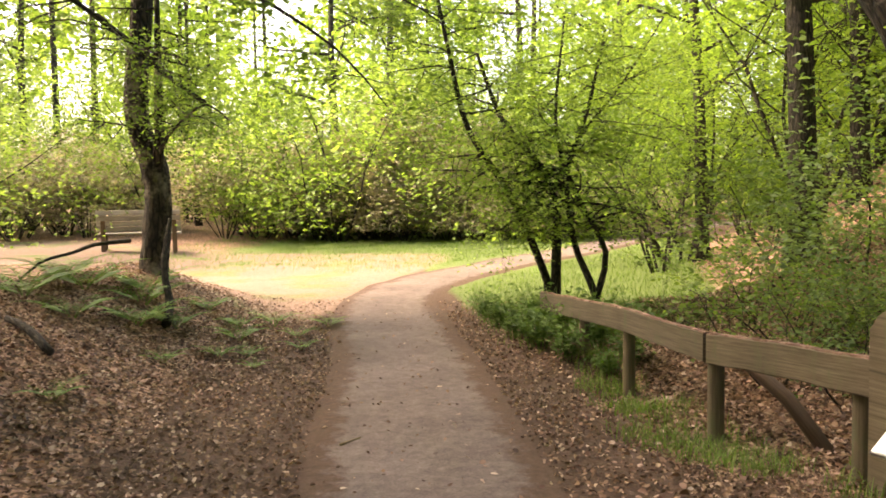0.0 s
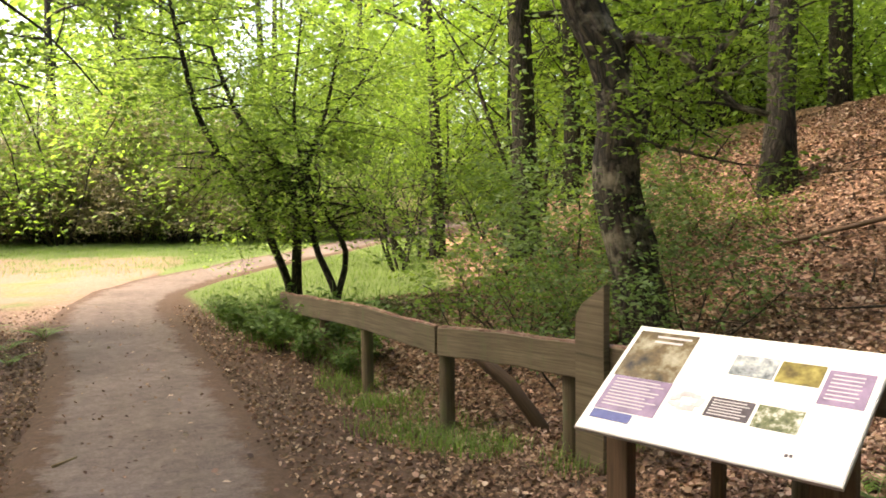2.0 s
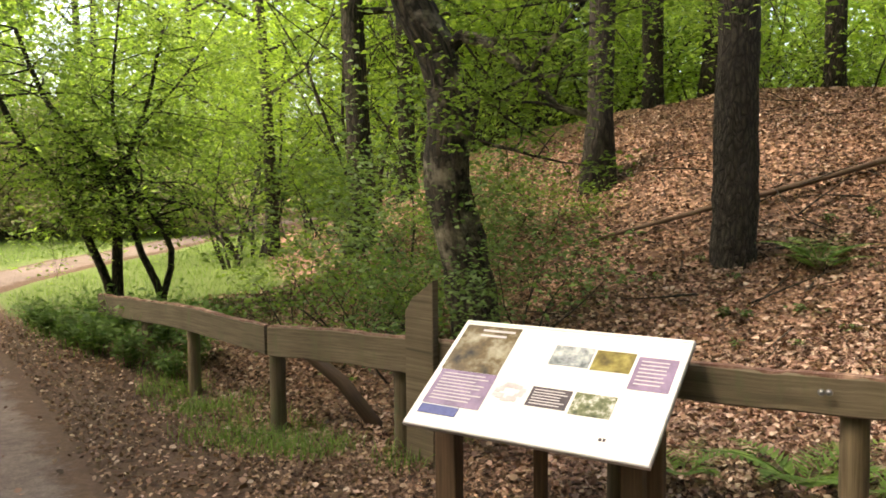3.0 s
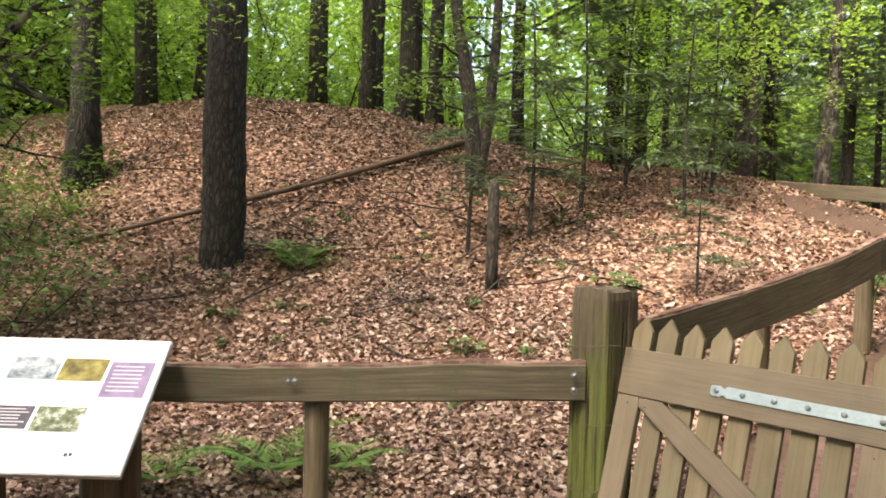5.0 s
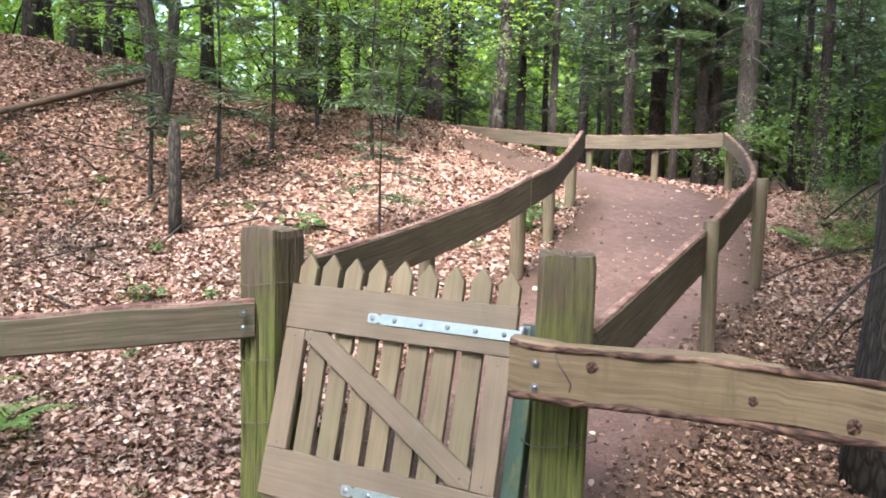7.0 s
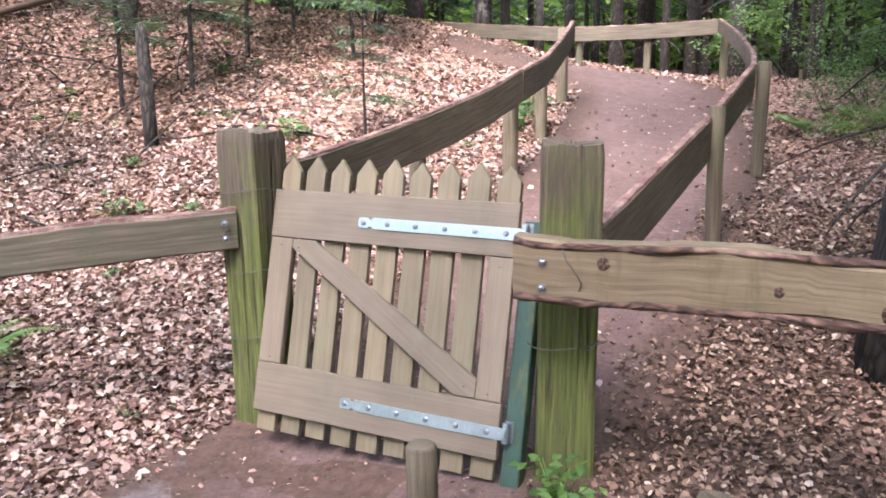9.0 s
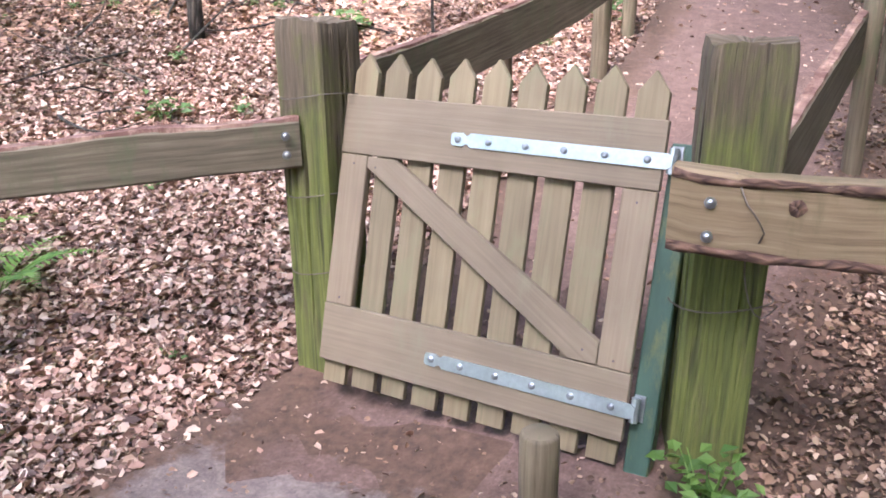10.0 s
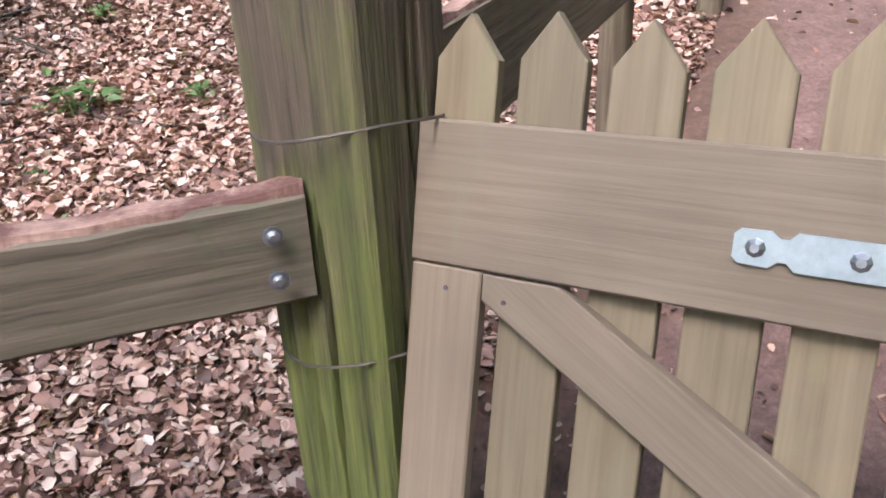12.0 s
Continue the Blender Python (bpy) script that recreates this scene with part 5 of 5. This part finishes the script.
while count < 105:
    a, d = radians(rng.uniform(24, 140)), rng.uniform(13, 36)
    x, y = 2.6 + d * math.cos(a), 1.95 + d * math.sin(a)
    open_ground = -12 < x < 2.5 and 11 < y < 24.5
    if open_ground or near_line(x, y, MAIN_XY) < 2.2 or (x - 11.5) ** 2 + (y - 10.5) ** 2 < 16 or any((x - p) ** 2 + (y - q) ** 2 < 2.2 for p, q in spots):
        continue
    spots.append((x, y))
    stand(SHRUBS[rng.choice((0, 0, 1, 1, 2))], x, y, rng.uniform(0, 360), rng.uniform(0.8, 1.7))
    count += 1
for i in range(26):
    stand(GREY if i % 3 else PALE, -9.5 + i * 0.5 + rng.uniform(-0.3, 0.3), 24.9 + rng.uniform(-0.5, 0.6) + 0.06 * abs(i - 12), rng.uniform(0, 360), rng.uniform(0.55, 0.95))
for x, y, size in ((-3.6, 25.6, 1.2), (-2.2, 25.2, 1.1), (-5.2, 26.0, 1.3), (-0.6, 25.6, 1.0), (-6.8, 26.2, 0.9), (-4.4, 27.2, 1.6)):
    stand(GREY, x, y, rng.uniform(0, 360), size)
for x, y, k, size in ((4.0, 7.9, 0, 0.75), (5.0, 7.9, 0, 0.8), (3.9, 9.2, 1, 0.9), (4.6, 10.4, 0, 1.0), (4.4, 12.0, 1, 1.3),
                       (5.0, 11.5, 0, 1.3), (3.6, 8.6, 1, 0.8), (15.2, 0.6, 0, 1.0), (11.4, 0.6, 0, 0.4), (10.2, 0.4, 1, 0.35), (12.2, 0.2, 0, 0.5)):
    stand(LOW[k], x, y, rng.uniform(0, 360), size)

stand(SHRUBS[2], 13.2, 6.1, 40, 0.75)
stand(SHRUBS[2], 12.4, 6.9, 140, 0.6)
limb_tree("birch_tree", "thin crooked birch with white flaking patches behind the mound", BARK_BIRCH, [
    ([(14.9, 5.0, 1.3), (14.85, 5.05, 2.2), (15.0, 5.0, 3.0), (14.9, 4.95, 4.5), (15.1, 5.0, 8)], 0.13, 0.05, 8)], 14, LEAF_BRIGHT, 4, 0.09, 0.9)

# far woods close the view all round
def far_woods():
    nr = np.random.default_rng(5)
    k = 145000
    a = np.radians(nr.uniform(-60, 165, k))
    d = nr.uniform(33, 52, k)
    z = nr.uniform(0, 1, k) ** 0.75 * 14
    x, y = 2.6 + d * np.cos(a), 1.9 + d * np.sin(a)
    gap = np.sin(a * 23) + np.sin(a * 41 + z * 0.7) + 0.12 * z
    keep = gap < 2.0
    v, f = leaf_arrays(np.stack([x, y, z], 1)[keep], 0.46, 0.3, nr, 1.5, 0.2)
    ob = new("far_woods", array_mesh("far_woods", v, f, LEAF_FRESH))
    tagged(ob, "distant light green woodland foliage", "woods", kind="stuff")
    for count, top, near, far, size, mat, label in ((30000, 4.5, 27, 42, 0.4, LEAF_FRESH, "dim green undergrowth far back among the spruces"), (12000, 14, 31, 46, 0.6, NEEDLES, "dark needle branches of the far spruces")):
        a, d, z = np.radians(nr.uniform(-46, 26, count)), nr.uniform(near, far, count), nr.uniform(0, 1, count) * top
        v, f = leaf_arrays(np.stack([2.6 + d * np.cos(a), 1.9 + d * np.sin(a), z + 1.0], 1), size, 0.3, nr, 1.6, 0.2)
        tagged(new("far_undergrowth", array_mesh("far_undergrowth", v, f, mat)), label, "woods", kind="stuff")
    # leaves added out of view behind the walker, cutting fill light from the south
    count = 80000
    a, d, z = np.radians(nr.uniform(166, 341, count)), nr.uniform(12.5, 26, count), nr.uniform(0, 1, count) ** 0.9 * 11
    v, f = leaf_arrays(np.stack([2.6 + d * np.cos(a), 1.9 + d * np.sin(a), z], 1), 0.45, 0.3, nr, 1.5, 0.2)
    tagged(new("woods", array_mesh("woods", v, f, LEAF_MID)), "unseen ring of foliage added behind to block sky light", "woods", kind="stuff")
    wood = Geo()
    r = random.Random(6)
    for i in range(150):
        b, e = radians(r.uniform(-60, 165)), r.uniform(30, 50)
        px, py = 2.6 + e * math.cos(b), 1.9 + e * math.sin(b)
        t = r.uniform(-0.6, 0.6)
        wood.tube([(px, py, 0), (px + t * 0.3, py, 5), (px + t, py, 14)], [r.uniform(0.1, 0.24), 0.12, 0.05], 6)
    me = wood.mesh("far_trunks", (0, 0, 0))
    me.materials.append(BARK_OAK)
    tagged(new("far_trunks", me), "distant dark tree trunks", "woods", kind="stuff")


far_woods()


# ---- ground cover and small things ----
def scatter(count, box, keep, seed):
    r = np.random.default_rng(seed)
    pts = []
    for x, y in zip(r.uniform(box[0], box[1], count), r.uniform(box[2], box[3], count)):
        if r.random() < keep(x, y):
            pts.append((x, y, rough_height(x, y)))
    return np.array(pts)


def litter_amount(x, y):
    if near_line(x, y, MAIN_XY) < 0.85:
        return 0.03
    if near_line(x, y, WOOD_XY) < 0.8:
        return 0.05
    if 5.2 < x < 8.5 and y < 2.0:
        return 0.16 + 0.5 * smooth(6.2, 8.0, x)
    behind = x - (5.3 if y < 3.5 else 5.3 - 0.62 * (y - 3.5))
    if behind > 0:
        return 1.0
    if x > 4.0 and y > 3.6 + 0.25 * max(0.0, 4.7 - x) + 0.3 * noise.noise((x * 2.2, y * 2.2, 5.5)) + 0.12 * noise.noise((x * 9, y * 9, 1.5)):
        return 0.92
    if math.hypot(x - 4.2, y - 2.6) < 1.3:
        return 0.06
    return 0.16


def fallen_leaves(name, count, box, keep, seed, size, mat=None):
    p = scatter(count, box, keep, seed)
    r = np.random.default_rng(seed)
    p[:, 2] += r.uniform(0.004, 0.03, len(p))
    ob = new(name, array_mesh(name, *litter_arrays(p, size, r), mat or DEAD_LEAF))
    tagged(ob, "loose brown and pale fallen oak leaves", "leaf litter", kind="stuff")


fallen_leaves("fallen_leaves", 110000, (4.2, 8.2, 2.0, 6.6), lambda x, y: litter_amount(x, y) if litter_amount(x, y) > 0.9 else 0.0, 31, 0.037)
fallen_leaves("fallen_leaves", 90000, (2.8, 6.5, 0.5, 6.8), lambda x, y: 0.15 + litter_amount(x, y) * 3 if litter_amount(x, y) < 0.9 else 0.3, 35, 0.02, MULCH)
fallen_leaves("fallen_leaves", 90000, (2.6, 15.0, 3.6, 13.0), lambda x, y: litter_amount(x, y) * (0.2 if x < 8.2 and y < 6.6 else 1) * (0.65 + 0.9 * noise.noise((x * 0.7, y * 0.7, 2.5))), 32, 0.047)
fallen_leaves("fallen_leaves", 65000, (2.6, 15.0, 5.6, 13.0), lambda x, y: litter_amount(x, y), 39, 0.045, MULCH)
fallen_leaves("fallen_leaves", 60000, (5.0, 11.5, -1.5, 4.6), litter_amount, 33, 0.034)
fallen_leaves("fallen_leaves", 26000, (5.1, 8.6, -1.2, 2.1), lambda x, y: 0.0 if near_line(x, y, WOOD_XY) < 0.5 else 0.9, 37, 0.03, MULCH)
fallen_leaves("fallen_leaves", 16000, (8.0, 17.0, -4.0, 5.5), litter_amount, 36, 0.06)
fallen_leaves("fallen_leaves", 70000, (-4.0, 5.0, 1.0, 12.0), lambda x, y: 0.03 if near_line(x, y, MAIN_XY) < 0.75 else 0.75 * smooth(0.4, -1.2, x + 0.28 * (y - 6)) + 0.16, 34, 0.038)
fallen_leaves("fallen_leaves", 90000, (-4.0, 4.6, 2.0, 13.0), lambda x, y: 0.04 if near_line(x, y, MAIN_XY) < 0.7 else 0.8 * (1 - 0.7 * smooth(9.5, 12.5, y)), 38, 0.032, MULCH)


def grass(name, count, box, keep, seed, high, label):
    p = scatter(count, box, keep, seed)
    r = np.random.default_rng(seed)
    ob = new(name, array_mesh(name, *blades_mesh(p, high, r), BLADES))
    tagged(ob, label, "grass", kind="stuff")


def tufts(spots):
    return lambda x, y: max(0.0, max(1 - math.hypot(x - a, y - b) / c for a, b, c in spots))


grass("grass", 60000, (-9, 4.0, 9.5, 24.0), lambda x, y: 0.0 if near_line(x, y, MAIN_XY) < 0.95 else max(smooth(0.9, 1.5, x + 0.3 * (y - 10)) * smooth(9.3, 10.5, y) * (1 - smooth(3.2, 4.2, x)), 0.6 * smooth(16, 18, y)), 51, 0.08, "fresh green grass beside the path")
grass("grass", 26000, (2.0, 4.6, 5.6, 9.8), tufts([(2.3, 8.9, 0.4), (2.6, 8.2, 0.45), (2.85, 7.4, 0.55), (3.2, 6.7, 0.35), (3.65, 6.2, 0.3), (2.1, 9.6, 0.5), (3.05, 7.0, 0.4), (3.9, 6.5, 0.3)]), 52, 0.11, "long green grass tufts at the foot of the fence")

for x, y, s in ((1.9, 9.5, 1.0), (1.6, 9.9, 1.1), (1.3, 10.4, 1.1), (1.75, 10.5, 1.2), (2.2, 9.9, 1.0), (2.1, 10.7, 1.2), (1.0, 11.0, 1.0), (2.5, 9.5, 0.9), (1.45, 11.3, 1.1), (2.6, 10.3, 1.1), (2.3, 9.2, 0.7), (0.75, 11.7, 0.9)):
    stand(NETTLE, x, y, rng.uniform(0, 360), s)
for x, y, k, s in ((7.45, 7.5, 0, 1.3), (7.35, 7.35, 1, 1.0), (5.15, 4.95, 0, 1.1), (5.35, 4.75, 1, 0.9), (4.75, 5.3, 1, 0.8), (-2.2, 8.9, 0, 1.3), (-2.6, 9.6, 1, 1.5), (-3.1, 9.3, 0, 1.6), (-3.4, 8.8, 1, 1.6), (-2.9, 10.1, 0, 1.5), (-3.6, 9.6, 1, 1.6), (-2.4, 8.2, 1, 1.2), (-3.0, 8.3, 0, 1.4), (-1.6, 9.8, 1, 1.0), (-2.1, 9.4, 0, 1.1),
                   (-1.5, 8.2, 1, 0.7), (-0.9, 8.7, 1, 0.5), (-1.4, 9.0, 0, 0.6), (-0.8, 9.6, 1, 0.6), (-1.0, 10.9, 0, 0.8), (-1.7, 10.9, 1, 0.9), (-2.4, 10.6, 0, 0.9), (-1.2, 9.2, 0, 0.6), (-1.9, 10.4, 0, 0.8), (-1.1, 10.2, 1, 0.7), (-1.25, 6.5, 1, 0.7), (-3.8, 10.0, 0, 1.1), (10.6, 0.9, 0, 1.2), (11.2, 0.4, 1, 1.3)):
    stand(FERNS[k], x, y, rng.uniform(0, 360), s)
for i in range(70):
    x, y = rng.uniform(5.0, 10.5), rng.uniform(3.6, 8.5)
    if litter_amount(x, y) > 0.5:
        stand(SEEDLING, x, y, rng.uniform(0, 360), rng.uniform(0.35, 0.8))
stand(RASPBERRY, 5.08, 2.17, 20, 1.0)
for x, y, k, s in ((4.35, 8.9, 0, 0.5), (6.2, 10.2, 1, 0.6), (5.5, 10.2, 0, 0.7), (4.9, 9.6, 0, 0.6)):
    stand(LOW[k], x, y, rng.uniform(0, 360), s)
for x, y, s in ((9.9, 3.35, 1.4), (10.6, 3.4, 1.6), (6.9, 5.2, 0.8), (7.9, 4.6, 1.0), (8.6, 4.9, 1.1)):
    stand(SEEDLING, x, y, rng.uniform(0, 360), s * 1.6)

# wood lying about
def stick(points, r0, r1, name, label, mat=BARK_DARK, seed=1):
    line = curve_points(points, 0.15)
    k = len(line) - 1
    p = points[0]
    return solid(name, Geo().tube(line, [r0 + (r1 - r0) * i / k for i in range(k + 1)], 8, 0.15, seed), mat, Vector((p[0], p[1], height(p[0], p[1]))), label, "branch" if r0 < 0.04 else "log", smooth_faces=True)


def lying(x, y, up=0.03):
    return (x, y, rough_height(x, y) + up)


stick([lying(11.0, 8.45, 0.1), lying(9.75, 8.35, 0.1), lying(8.5, 8.6, 0.1), lying(7.4, 9.0, 0.1), lying(6.3, 9.5, 0.06)], 0.044, 0.02, "fallen_log", "long thin brown fallen log lying across the mound", WOOD_BROWN)
stub = thing("dead_stem", (7.99, 5.76, height(7.99, 5.76)), "short broken dark dead stem standing in the leaves", "stump")
part("wood", Geo().tube([(7.99, 5.76, 0.6), (7.99, 5.76, 1.1), (8.0, 5.77, 1.6), (8.0, 5.77, 1.68)], [0.055, 0.05, 0.045, 0.02], 9, 0.25, 4), BARK_DARK, stub, smooth_faces=True)
for i in range(120):
    x, y = rng.uniform(6.2, 11.0), rng.uniform(5.0, 11.0)
    a, l = rng.uniform(0, 6.28), rng.uniform(0.4, 1.4)
    pts = [lying(x + math.cos(a) * l * t + 0.08 * math.sin(t * 5 + i), y + math.sin(a) * l * t, 0.02 + 0.25 * t * (i % 3 == 0)) for t in (0, 0.35, 0.7, 1)]
    tagged(stick(pts, rng.uniform(0.004, 0.011), 0.002, "fallen_branch", "thin dead branch lying in the leaf litter", BARK_DARK, i), group="dead branches")
stick([lying(0.75, 6.55, 0.025), lying(0.82, 6.72, 0.02)], 0.012, 0.01, "fallen_branch", "short pale stick on the gravel path", WOOD_NEW, 3)
stick([(-3.3, 10.4, 1.12), (-3.4, 9.9, 1.1), (-3.45, 9.6, 1.03), (-3.54, 9.2, 0.95), (-3.6, 8.9, 0.75)], 0.028, 0.012, "fallen_branch", "thin dark dead branch arching over the bank", BARK_DARK, 5)
stick([lying(-2.1, 9.2, 0.05), lying(-2.2, 9.45, 0.2), lying(-2.35, 9.6, 0.55), lying(-2.45, 9.9, 1.0)], 0.05, 0.02, "crooked_stem", "crooked dark stem rising from the bank", BARK_DARK, 6)
for x, y, a, l in ((-1.75, 7.1, 2.7, 0.7),):
    stick([lying(x, y, 0.05), lying(x + 0.5 * l * math.cos(a), y + 0.5 * l * math.sin(a), 0.09), lying(x + l * math.cos(a), y + l * math.sin(a), 0.05)], 0.036, 0.028, "rotten_log", "dark rotten log half buried in the bank", BARK_DARK, 7)
for ob in (*SHRUBS, *LOW, GREY, PALE, *TREES, SHADE_TREE, *SPRUCES, SAPLING, *FERNS, NETTLE, SEEDLING, RASPBERRY):
    drop(ob)
